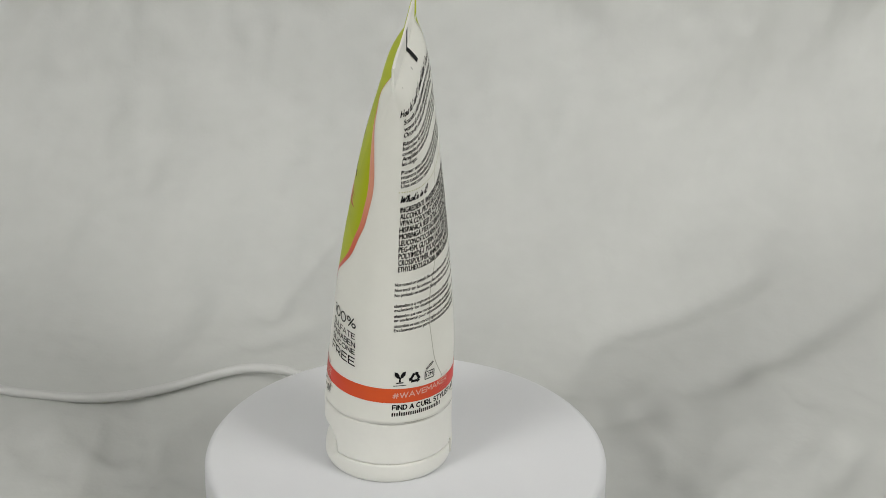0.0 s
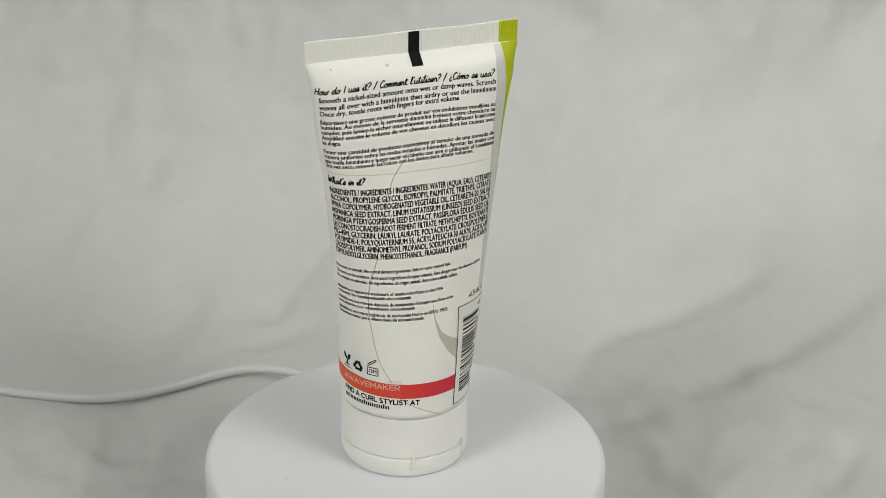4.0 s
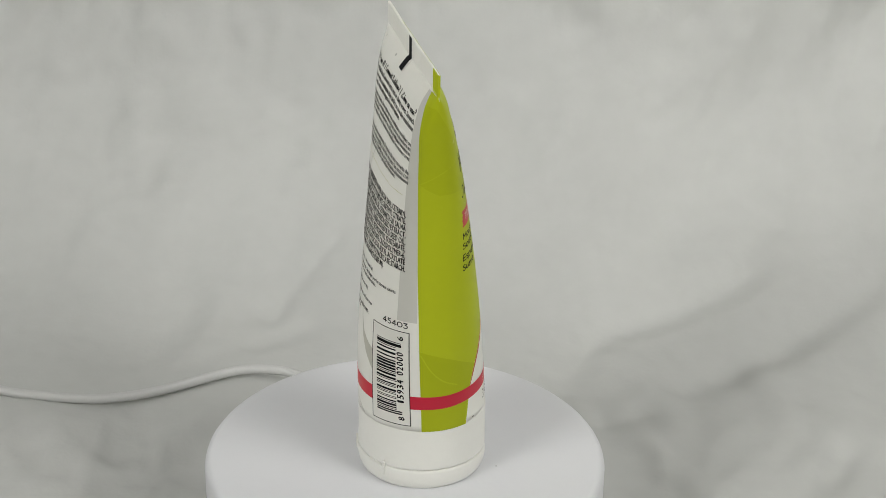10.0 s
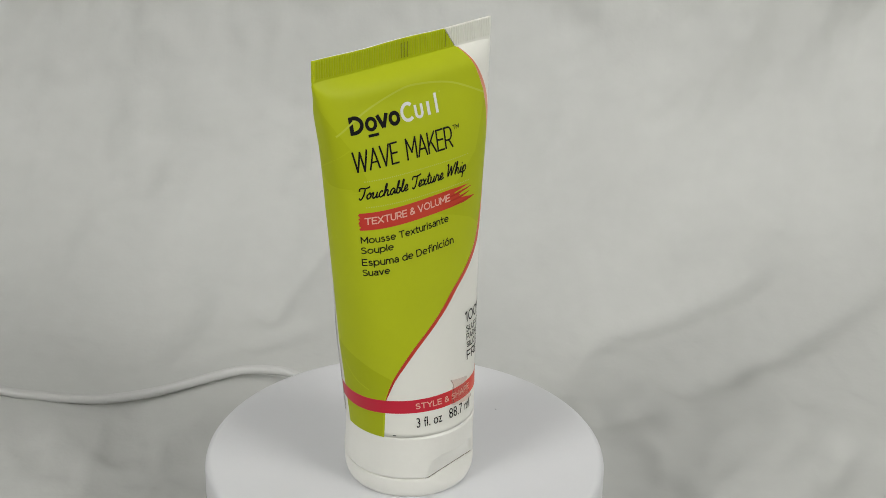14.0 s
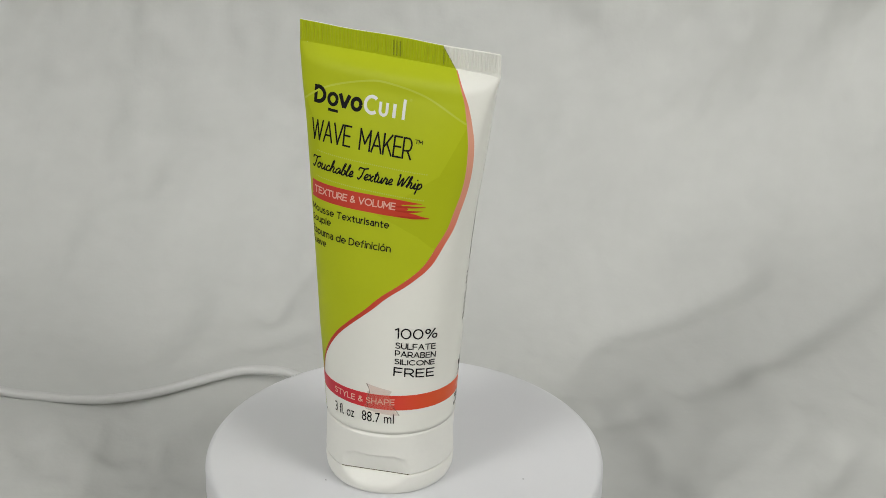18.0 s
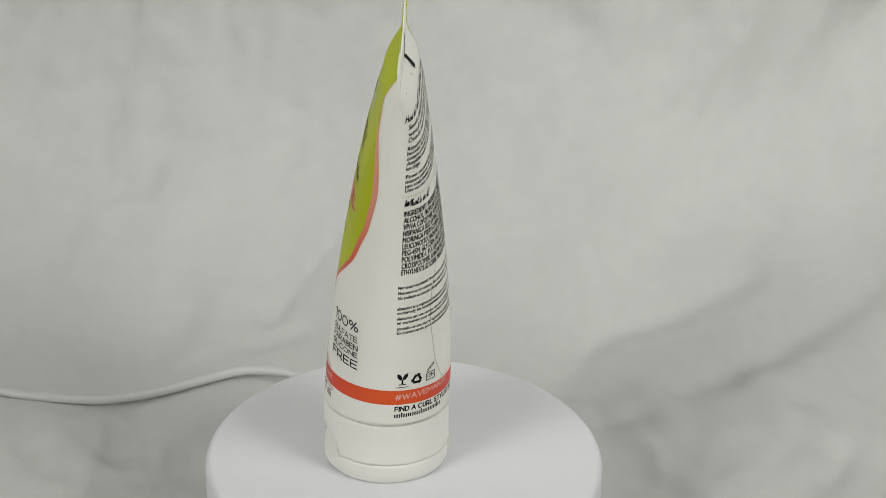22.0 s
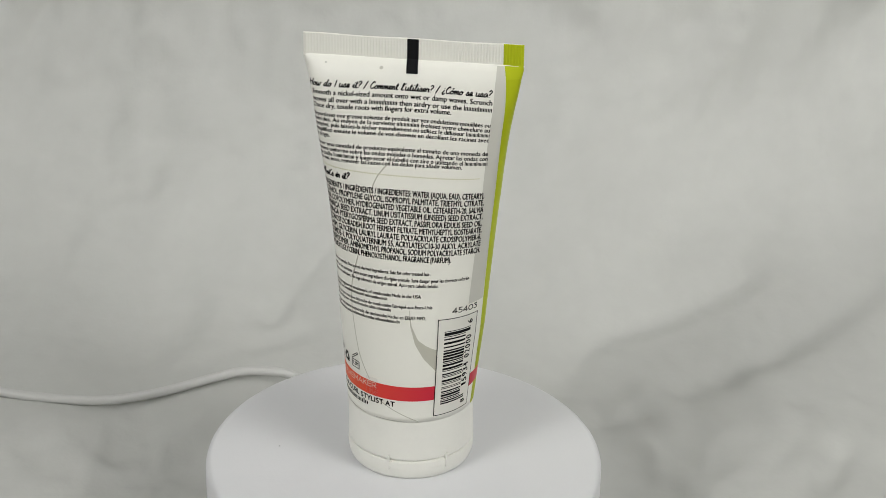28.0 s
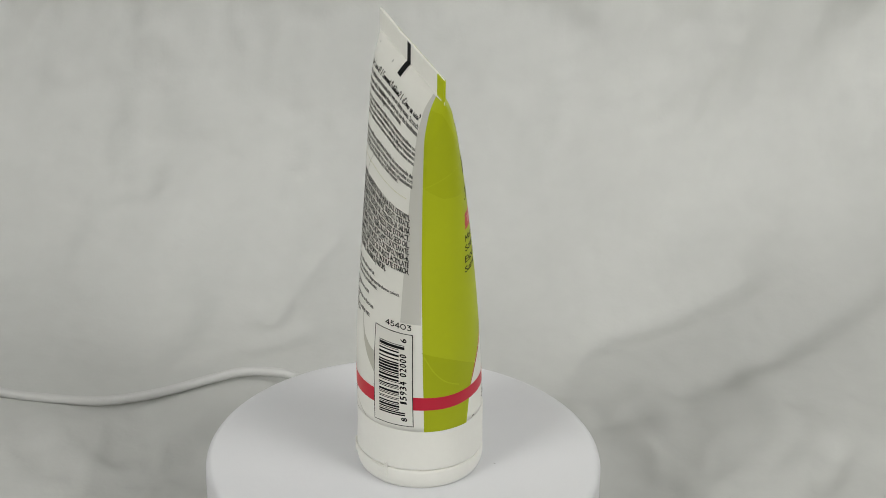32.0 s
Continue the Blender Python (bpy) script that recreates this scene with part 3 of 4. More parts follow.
sz, faces = [], []
for k in range(201):
    s = ROUND * k / 200
    for j in range(4):
        sz.append((s, band_low(s) + 4.2 * j / 3 + (j / 3) * (0.35 * (1 - math.sin(2 * math.pi * s / ROUND)) + 0.6 * max(0.0, math.cos(2 * math.pi * (s - 50) / ROUND)))))
faces = [(k * 4 + j, (k + 1) * 4 + j, (k + 1) * 4 + j + 1, k * 4 + j + 1) for k in range(200) for j in range(3)]
printed("colour_band", sz, faces, M_BAND, 0.085, "band printed in crimson running into orange")
rows("grey_strip", np.linspace(58, 130.9, 70), lambda z: float(np.interp(z, (58, 66, 80, 99, 114, 126, 131), (114.9, 115.3, 116.1, 117, 117.6, 118.3, 119.2))), lambda z: 121.25, M_GREY, 0.022, "pale grey overlap strip beside the green", step=0.8)
ribbon("swirl_line", ((91.1, 103.8), (86.3, 97.8), (84.0, 91), (81.6, 80), (80.1, 71.8), (77.9, 63.8), (77.4, 55.7), (78.5, 47.6), (80.3, 39.5), (84.1, 32.5)), 0.32, M_GREYLINE, 0.03, "thin pale grey arc")
ribbon("swirl_line", ((86.5, 27.4), (90.5, 24.6), (100.4, 19.9)), 0.3, M_GREYLINE, 0.03)
rows("swirl_patch", np.linspace(37.4, 57.5, 24), lambda z: float(np.interp(z, (37.4, 41.6, 46.5, 52.5, 57.5), (105.1, 101.4, 98.6, 97.0, 96.6))),
     lambda z: float(np.interp(z, (37.4, 44.5, 45.6, 48, 52.5, 57.5), (105.2, 105.2, 102.4, 99.4, 97.4, 96.7))), M_GREYLINE, 0.032, "pale grey crescent")

# lettering ------------------------------------------------------
_glyphs = {}


def letters(text, weight=0.012):
    """Flat outline of a word, cap height 1: points and faces; weight thickens its strokes sideways."""
    key = (text, weight)
    if key not in _glyphs:
        cu = bpy.data.curves.new("word", "FONT")
        cu.body, cu.size, cu.resolution_u, cu.fill_mode = text, 1.0, 4 if weight <= 0 else 2, "FRONT"
        cu.offset = min(0.0, weight)
        ob = bpy.data.objects.new("word", cu)
        scene.collection.objects.link(ob)
        me = bpy.data.meshes.new_from_object(ob)
        p = np.array([v.co[:2] for v in me.vertices]) if len(me.vertices) else np.zeros((0, 2))
        fc = [tuple(q.vertices) for q in me.polygons]
        bpy.data.objects.remove(ob)
        bpy.data.curves.remove(cu)
        bpy.data.meshes.remove(me)
        if weight > 0 and len(p):
            n = len(p)
            p = np.concatenate([p + np.array((-weight, -weight * 0.6)), p + np.array((weight, weight * 0.6))])
            fc = fc + [tuple(k + n for k in f) for f in fc]
        _glyphs[key] = (p, fc)
    return _glyphs[key]


CAP_H = letters("H")[0][:, 1].max()


def blocks(n, x):
    """Plain upright bars as long as n letters, in place of a word that is not lettered."""
    q, fc = [], []
    for i in range(2 * n):
        o, tall = x + 0.33 * i, 1.0 if (i * 5 + n) % 9 == 0 else 0.72
        fc.append(tuple(range(len(q), len(q) + 4)))
        q += [(o, 0), (o + 0.2, 0), (o + 0.2, tall), (o, tall)]
    return np.array(q), fc


def line(words, s0, s1, z0, z1, height, mat=M_BLACK, lift=0.12, weight=0.030, label="", name="printed_line", up=False):
    """One printed line from s0 to s1, its feet from z0 to z1; a number among the words is a plain bar so many letters long.
    up: the line reads upwards, from z0 to z1 at s0."""
    pts, faces, x = [], [], 0.0
    for w in ([words] if isinstance(words, str) else words):
        if isinstance(w, str):
            p, fc = letters(w, weight)
            if len(p) == 0:
                continue
            q = p.copy() / CAP_H
            q[:, 0] += x - q[:, 0].min()
        else:
            q, fc = blocks(w, x)
        faces += [tuple(v + sum(map(len, pts)) for v in f) for f in fc]
        pts.append(q)
        x = q[:, 0].max() + 0.42
    q = np.concatenate(pts)
    t = q[:, 0] / q[:, 0].max()
    if lift == 0.12 and s0 > 64:
        lift = 0.055
    if up:
        sz = np.stack([s0 - q[:, 1] * height, z0 + (z1 - z0) * t], 1)
    else:
        s = s0 + (s1 - s0) * t
        sz = np.stack([s, z0 + (z1 - z0) * t + q[:, 1] * height + bow(s, z0)], 1)
    return printed(name, sz, faces, mat, lift, label)


SCRIPT = {}


def glyph(sign, width, *strokes):
    """A sign of the slanted brush script: its width and pen strokes, with small letters 1 high."""
    SCRIPT[sign] = (width, strokes)


glyph("a", 1.15, ((0.95, 0.8), (0.6, 1.0), (0.2, 0.6), (0.25, 0.08), (0.6, 0.1), (0.95, 0.8), (0.93, 0.2), (1.2, 0.15)))
glyph("b", 0.95, ((0, 0.15), (0.45, 1.3), (0.55, 2.0), (0.35, 1.8), (0.2, 0.6), (0.3, 0.05), (0.7, 0.1), (0.8, 0.65), (0.5, 0.85), (1.0, 0.75)))
glyph("c", 0.85, ((0.75, 0.8), (0.45, 1.0), (0.1, 0.5), (0.35, 0.02), (0.9, 0.25)))
glyph("d", 1.2, ((0.8, 0.8), (0.5, 1.0), (0.1, 0.45), (0.35, 0.02), (0.75, 0.5), (1.0, 2.0)), ((1.0, 2.0), (0.85, 0.4), (1.0, 0.02), (1.25, 0.2)))
glyph("e", 0.85, ((0.0, 0.2), (0.55, 0.5), (0.65, 0.9), (0.4, 1.0), (0.15, 0.5), (0.35, 0.02), (0.9, 0.25)))
glyph("h", 1.15, ((0, 0.15), (0.45, 1.4), (0.5, 2.0), (0.3, 1.7), (0.15, 0.0)), ((0.15, 0.2), (0.5, 0.95), (0.8, 0.85), (0.75, 0.2), (0.95, 0.02), (1.2, 0.2)))
glyph("i", 0.6, ((0, 0.2), (0.3, 1.0), (0.25, 0.2), (0.4, 0.02), (0.65, 0.2)), ((0.42, 1.42), (0.5, 1.6)))
glyph("l", 0.65, ((0, 0.15), (0.45, 1.3), (0.5, 2.0), (0.3, 1.7), (0.2, 0.3), (0.4, 0.02), (0.7, 0.2)))
glyph("m", 1.3, ((0, 0.9), (0.15, 0.95), (0.12, 0.0)), ((0.12, 0.3), (0.45, 1.0), (0.58, 0.7), (0.55, 0.0)), ((0.55, 0.3), (0.9, 1.0), (1.05, 0.7), (1.0, 0.1), (1.3, 0.15)))
glyph("n", 0.95, ((0, 0.9), (0.15, 0.95), (0.12, 0.0)), ((0.12, 0.3), (0.5, 1.0), (0.7, 0.7), (0.65, 0.1), (0.95, 0.15)))
glyph("o", 1.0, ((0.5, 1.0), (0.1, 0.55), (0.3, 0.02), (0.75, 0.3), (0.7, 0.85), (0.45, 1.0), (0.6, 0.78), (1.05, 0.85)))
glyph("p", 0.95, ((0, 0.3), (0.25, 1.0), (0.1, -0.9)), ((0.2, 0.6), (0.6, 1.0), (0.85, 0.5), (0.5, 0.02), (0.2, 0.2)))
glyph("r", 0.9, ((0, 0.2), (0.25, 1.1), (0.4, 0.85), (0.7, 0.85), (0.6, 0.2), (0.75, 0.02), (0.95, 0.2)))
glyph("s", 0.85, ((0, 0.1), (0.45, 1.05), (0.65, 0.4), (0.4, 0.0), (0.1, 0.15)), ((0.5, 0.02), (0.9, 0.2)))
glyph("t", 0.7, ((0.1, 0.3), (0.4, 1.8), (0.25, 0.3), (0.45, 0.02), (0.75, 0.2)), ((0, 1.2), (0.7, 1.3)))
glyph("u", 1.1, ((0, 0.9), (0.15, 0.95), (0.12, 0.2), (0.4, 0.02), (0.75, 0.5), (0.8, 1.0), (0.78, 0.2), (0.9, 0.02), (1.15, 0.2)))
glyph("w", 1.3, ((0, 0.9), (0.12, 0.95), (0.12, 0.2), (0.35, 0.02), (0.6, 0.5), (0.62, 0.9), (0.65, 0.2), (0.85, 0.02), (1.1, 0.5), (1.1, 1.0), (1.35, 0.85)))
glyph("x", 0.95, ((0, 0.8), (0.2, 1.0), (0.6, 0.05), (0.95, 0.2)), ((0.8, 1.0), (0.1, 0.0)))
glyph("ó", 1.0, *SCRIPT["o"][1], ((0.5, 1.35), (0.75, 1.75)))
glyph("T", 1.3, ((0, 1.4), (0.1, 1.9), (1.0, 1.85), (1.7, 2.05)), ((0.95, 1.85), (0.8, 0.6), (0.45, -0.05), (0.1, 0.25)))
glyph("W", 1.75, ((0, 1.85), (0.2, 1.95), (0.25, 0.1), (0.9, 1.6), (0.95, 0.1), (1.5, 1.4), (1.75, 2.05)))
glyph("H", 1.35, ((0.2, 1.9), (0.15, 0.0)), ((1.1, 2.0), (1.0, 0.0)), ((0, 0.95), (1.25, 1.05)))
glyph("I", 0.5, ((0.3, 1.9), (0.2, 0.0)))
glyph("C", 1.15, ((1.1, 1.6), (0.75, 2.0), (0.15, 1.0), (0.4, 0.05), (1.15, 0.35)))
glyph("'", 0.35, ((0.25, 2.0), (0.2, 1.6)))
glyph("?", 0.9, ((0.1, 1.6), (0.5, 2.0), (0.8, 1.5), (0.4, 0.9), (0.35, 0.5)), ((0.3, 0.0), (0.33, 0.14)))
glyph("¿", 0.9, ((0.7, 0.1), (0.4, -0.35), (0.1, 0.1), (0.4, 0.6), (0.45, 1.0)), ((0.5, 1.4), (0.53, 1.52)))
glyph("/", 0.8, ((0, -0.2), (0.7, 2.1)))


def script(text, s0, s1, z0, z1, height, pen, mat=M_BLACK, lift=0.12, label=""):
    """One line in brush script from s0 to s1: height of its small letters, pen width, in mm."""
    x, strokes = 0.0, []
    for sign in text:
        if sign == " ":
            x += 0.75
            continue
        w, parts_of = SCRIPT[sign]
        strokes += [np.array(curve(p, 5)) + np.array((x, 0)) for p in parts_of]
        x += w
    sz, faces = [], []
    for c in strokes:
        c = c.copy()
        c[:, 0] += 0.22 * c[:, 1]
        s = s0 + (s1 - s0) * c[:, 0] / x
        c = np.stack([s, z0 + (z1 - z0) * c[:, 0] / x + c[:, 1] * height + (bow(s, z0) if s0 > 64 else 0)], 1)
        d = np.gradient(c, axis=0)
        d /= np.linalg.norm(d, axis=1, keepdims=True) + 1e-9
        o = np.stack([-d[:, 1], d[:, 0]], 1) * pen / 2
        m, b = len(c), len(sz)
        sz += [tuple(v) for v in c + o] + [tuple(v) for v in c - o]
        faces += [(b + k + m, b + k + m + 1, b + k + 1, b + k) for k in range(m - 1)]
    return printed("printed_line", sz, faces, mat, lift, label)


def arc(cx, cy, rx, ry, a0, a1, n=14):
    """Points of a round stroke, angles in degrees."""
    return tuple((cx + rx * math.cos(radians(a0 + (a1 - a0) * k / n)), cy + ry * math.sin(radians(a0 + (a1 - a0) * k / n))) for k in range(n + 1))


def soft(*pts):
    return tuple(map(tuple, curve(pts, 4)))


# even-weight grotesque capitals and small letters as pen strokes, capitals 1 high: (width, strokes)
PLAIN = {
    "A": (0.86, ((0, 0), (0.43, 1), (0.86, 0)), ((0.15, 0.33), (0.71, 0.33))),
    "B": (0.66, ((0.36, 0.52), (0, 0.52), (0, 1), (0.36, 1)), ((0, 0.52), (0, 0), (0.38, 0)), arc(0.36, 0.76, 0.25, 0.24, 90, -90), arc(0.38, 0.26, 0.28, 0.26, 90, -90)),
    "C": (0.90, arc(0.5, 0.5, 0.5, 0.5, 42, 318, 20)),
    "D": (0.80, ((0.32, 1), (0, 1), (0, 0), (0.32, 0)), arc(0.32, 0.5, 0.48, 0.5, 90, -90, 18)),
    "E": (0.64, ((0.63, 1), (0, 1), (0, 0), (0.64, 0)), ((0, 0.51), (0.57, 0.51))),
    "F": (0.62, ((0.62, 1), (0, 1), (0, 0)), ((0, 0.48), (0.56, 0.48))),
    "H": (0.74, ((0, 0), (0, 1)), ((0.74, 0), (0.74, 1)), ((0, 0.51), (0.74, 0.51))),
    "I": (0.02, ((0.01, 0), (0.01, 1))),
    "K": (0.72, ((0, 0), (0, 1)), ((0.68, 1), (0, 0.34)), ((0.24, 0.58), (0.72, 0))),
    "L": (0.58, ((0, 1), (0, 0), (0.58, 0))),
    "M": (0.90, ((0, 0), (0, 1), (0.45, 0.32), (0.90, 1), (0.90, 0))),
    "N": (0.76, ((0, 0), (0, 1), (0.76, 0), (0.76, 1))),
    "O": (1.04, arc(0.52, 0.5, 0.52, 0.5, 0, 360, 28)),
    "P": (0.68, ((0, 0), (0, 1), (0.38, 1)), arc(0.38, 0.69, 0.30, 0.31, 90, -90), ((0.38, 0.38), (0, 0.38))),
    "R": (0.70, ((0, 0), (0, 1), (0.38, 1)), arc(0.38, 0.69, 0.30, 0.31, 90, -90), ((0.38, 0.38), (0, 0.38)), ((0.36, 0.38), (0.70, 0))),
    "S": (0.66, soft((0.60, 0.86), (0.48, 0.98), (0.30, 1.0), (0.10, 0.92), (0.05, 0.74), (0.14, 0.6), (0.36, 0.52), (0.58, 0.42), (0.65, 0.25), (0.56, 0.07), (0.34, 0.0), (0.14, 0.04), (0.0, 0.17))),
    "T": (0.78, ((0, 1), (0.78, 1)), ((0.39, 1), (0.39, 0))),
    "U": (0.72, ((0, 1), (0, 0.37)), arc(0.36, 0.37, 0.36, 0.37, 180, 360), ((0.72, 0.37), (0.72, 1))),
    "V": (0.84, ((0, 1), (0.42, 0), (0.84, 1))),
    "W": (1.24, ((0, 1), (0.32, 0), (0.62, 0.96), (0.92, 0), (1.24, 1))),
    "X": (0.76, ((0, 1), (0.76, 0)), ((0.76, 1), (0, 0))),
    "Y": (0.76, ((0, 1), (0.38, 0.45), (0.76, 1)), ((0.38, 0.45), (0.38, 0))),
    "&": (0.78, soft((0.78, 0.0), (0.48, 0.36), (0.2, 0.68), (0.18, 0.88), (0.36, 1.0), (0.54, 0.88), (0.46, 0.68), (0.12, 0.42), (0.04, 0.2), (0.2, 0.01), (0.44, 0.04), (0.62, 0.2), (0.74, 0.46))),
    "%": (1.06, arc(0.22, 0.76, 0.20, 0.22, 0, 360, 18), arc(0.86, 0.24, 0.20, 0.22, 0, 360, 18), ((0.84, 1), (0.24, 0))),
    "#": (0.88, ((0.18, 0), (0.32, 1)), ((0.56, 0), (0.70, 1)), ((0, 0.33), (0.80, 0.33)), ((0.06, 0.68), (0.88, 0.68))),
    "0": (0.80, arc(0.40, 0.5, 0.40, 0.5, 0, 360, 26)),
    "1": (0.28, ((0, 0.84), (0.26, 1), (0.26, 0))),
    "3": (0.62, ((0.05, 1), (0.56, 1), (0.26, 0.62)), arc(0.27, 0.31, 0.33, 0.31, 92, -145, 16)),
    "4": (0.70, ((0.52, 0), (0.52, 1), (0, 0.27), (0.70, 0.27))),
    "5": (0.62, ((0.56, 1), (0.13, 1), (0.08, 0.55)), arc(0.27, 0.31, 0.34, 0.31, 128, -145, 16)),
    "a": (0.54, soft((0.06, 0.60), (0.18, 0.70), (0.34, 0.72), (0.48, 0.64), (0.53, 0.48)), ((0.53, 0.48), (0.53, 0)), soft((0.53, 0.40), (0.30, 0.42), (0.06, 0.34), (0.02, 0.16), (0.14, 0.02), (0.34, 0.02), (0.53, 0.18))),
    "c": (0.60, arc(0.35, 0.36, 0.35, 0.36, 45, 315, 16)),
    "d": (0.70, arc(0.35, 0.36, 0.35, 0.36, 0, 360, 20), ((0.70, 0), (0.70, 1.03))),
    "e": (0.68, ((0.02, 0.36), (0.67, 0.36)), arc(0.35, 0.36, 0.34, 0.36, 0, 312, 18)),
    "f": (0.44, soft((0.48, 0.99), (0.34, 1.02), (0.20, 0.90), (0.18, 0.70)), ((0.18, 0.72), (0.18, 0)), ((0, 0.68), (0.42, 0.68))),
    "i": (0.02, ((0.01, 0), (0.01, 0.72)), ((0.01, 0.94), (0.01, 1.02))),
    "l": (0.02, ((0.01, 0), (0.01, 1.03))),
    "m": (0.98, ((0, 0), (0, 0.72)), arc(0.245, 0.44, 0.245, 0.28, 180, 0, 10), ((0.49, 0.44), (0.49, 0)), arc(0.735, 0.44, 0.245, 0.28, 180, 0, 10), ((0.98, 0.44), (0.98, 0))),
    "n": (0.56, ((0, 0), (0, 0.72)), arc(0.28, 0.42, 0.28, 0.30, 180, 0, 10), ((0.56, 0.42), (0.56, 0))),
    "o": (0.72, arc(0.36, 0.36, 0.36, 0.36, 0, 360, 20)),
    "ó": (0.72, arc(0.36, 0.36, 0.36, 0.36, 0, 360, 20), ((0.34, 0.92), (0.48, 1.08))),
    "p": (0.70, ((0, -0.30), (0, 0.72)), arc(0.35, 0.36, 0.35, 0.36, 0, 360, 20)),
    "r": (0.34, ((0, 0), (0, 0.72)), soft((0, 0.40), (0.08, 0.60), (0.20, 0.70), (0.36, 0.72))),
    "s": (0.50, soft((0.46, 0.62), (0.28, 0.72), (0.08, 0.66), (0.06, 0.48), (0.24, 0.38), (0.44, 0.32), (0.49, 0.16), (0.36, 0.01), (0.16, 0.01), (0.0, 0.10))),
    "t": (0.44, ((0.18, 0.94), (0.18, 0.20)), soft((0.18, 0.20), (0.22, 0.04), (0.34, 0.0), (0.46, 0.04)), ((0, 0.68), (0.44, 0.68))),
    "u": (0.56, ((0, 0.72), (0, 0.30)), arc(0.28, 0.30, 0.28, 0.30, 180, 360, 10), ((0.56, 0.72), (0.56, 0))),
    "v": (0.60, ((0, 0.72), (0.30, 0), (0.60, 0.72))),
    "x": (0.58, ((0, 0.72), (0.58, 0)), ((0.58, 0.72), (0, 0))),
}


def gothic(text, s0, s1, z0, z1, height, pen, mat=M_BLACK, lift=0.12, label="", name="printed_line", gap=0.24, sag=0.0):
    """One line in the even-weight letters from s0 to s1, its feet from z0 to z1: height of its capitals and pen width, in mm."""
    x, strokes = 0.0, []
    for sign in text:
        if sign == " ":
            x += 0.42
            continue
        w, *lines = PLAIN[sign]
        strokes += [np.array(p, float) + np.array((x, 0)) for p in lines]
        x += w + gap
    x -= gap
    if s0 > 64 and lift == 0.12:
        lift = 0.055
    half, verts, faces = pen / 2, [], []
    for c in strokes:
        s = s0 + half + (s1 - s0 - pen) * c[:, 0] / x
        z = z0 + (z1 - z0) * c[:, 0] / x + half + c[:, 1] * (height - pen)
        z += bow(s, z0) - sag * np.maximum(0.0, (20 - s) / 12) ** 1.3
        c = np.stack([s, z], 1)
        d = np.diff(c, axis=0)
        d /= np.linalg.norm(d, axis=1, keepdims=True) + 1e-9
        cuts = [0] + [k for k in range(1, len(d)) if d[k] @ d[k - 1] < 0.8] + [len(c) - 1]
        for a, b in zip(cuts, cuts[1:]):
            run = c[a:b + 1]
            if len(run) == 2:                                   # a straight stroke: square ends, bent with the wall
                e = d[a] * half * 0.9
                run = np.linspace(run[0] - e, run[1] + e, 2 + int(np.linalg.norm(run[1] - run[0]) / 0.9))
            g = np.gradient(run, axis=0)
            if np.hypot(*(run[0] - run[-1])) < 1e-6:
                g[0] = g[-1] = run[1] - run[-2]
            g /= np.linalg.norm(g, axis=1, keepdims=True) + 1e-9
            o = np.stack([-g[:, 1], g[:, 0]], 1) * half
            m, base_n = len(run), len(verts)
            edge = np.concatenate([run + o, run - o])
            verts += list(wrap(edge[:, 0], edge[:, 1], lift + 0.0015 * (len(faces) % 7)))
            faces += [(base_n + k + m, base_n + k + m + 1, base_n + k + 1, base_n + k) for k in range(m - 1)]
    return part(name, mesh_from(name, verts, faces, mat), tube, label)


def bow(s, z):
    """The lines on the slack back wall arch a little."""
    return np.interp(z, (20, 30, 55, 66, 80, 92, 100, 110, 122), (0.2, 0.2, 0.35, 0.4, 0.35, 0.7, 0.9, 1.1, 0.9)) * np.clip(1 - ((s - 91.5) / 26) ** 2, 0, 1)


def ring_shape(name, s, z, w, h, thick, mat, a0=0, a1=360, n=28, lift=0.12, label="", parent=None):
    """A plain ring or part of one."""
    pts = [(s + w / 2 * math.cos(radians(a0 + (a1 - a0) * k / n)), z + h / 2 * math.sin(radians(a0 + (a1 - a0) * k / n))) for k in range(n + 1)]
    return ribbon(name, pts, thick, mat, lift, label, n=1, parent=parent)


def bar(name, s0, s1, z0, z1, mat, lift=0.12, label="", slope=0.0, parent=None):
    return rows(name, np.linspace(z0, z1, max(2, int(z1 - z0) + 2)), lambda z: s0, lambda z: s1, mat, lift, label, slope=slope, step=1.0, parent=parent)


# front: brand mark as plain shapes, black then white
TILT = 0.035


def fz(s, z):
    """Height of a front line at s: the label sits a touch askew near the fold."""
    return z - 0.6 * max(0.0, (20 - s) / 12) ** 1.3


ribbon("brand_shape", [(9.35, fz(9, 116.2)), (9.35, fz(9, 121.3))], 1.15, M_BLACK, 0.12, "black half-round shape of the brand mark", n=1)
ring_shape("brand_shape", 10.0, fz(10, 118.75), 5.0, 4.15, 1.1, M_BLACK, a0=-92, a1=92, lift=0.122)
ring_shape("brand_shape", 15.3, fz(15, 118.0), 2.75, 3.0, 1.0, M_BLACK)
bar("brand_shape", 13.9, 17.2, fz(15, 114.5), fz(15, 115.3), M_BLACK)
ribbon("brand_shape", [(17.5, 119.8), (19.05, 116.1)], 1.15, M_BLACK, 0.12, n=1)
ribbon("brand_shape", [(19.05, 116.1), (20.55, 119.8)], 1.15, M_BLACK, 0.123, n=1)
ring_shape("brand_shape", 22.9, 117.8, 2.7, 3.0, 1.1, M_BLACK)
ring_shape("brand_shape", 27.6, 118.5, 4.0, 4.5, 0.95, M_WHITE, a0=48, a1=312, label="white open ring of the brand mark")
ring_shape("brand_shape", 31.3, 117.5, 2.1, 2.4, 0.85, M_WHITE, a0=180, a1=360)
for a in (30.25, 32.35):
    bar("brand_shape", a - 0.43, a + 0.43, 117.4, 119.8, M_WHITE, 0.123)
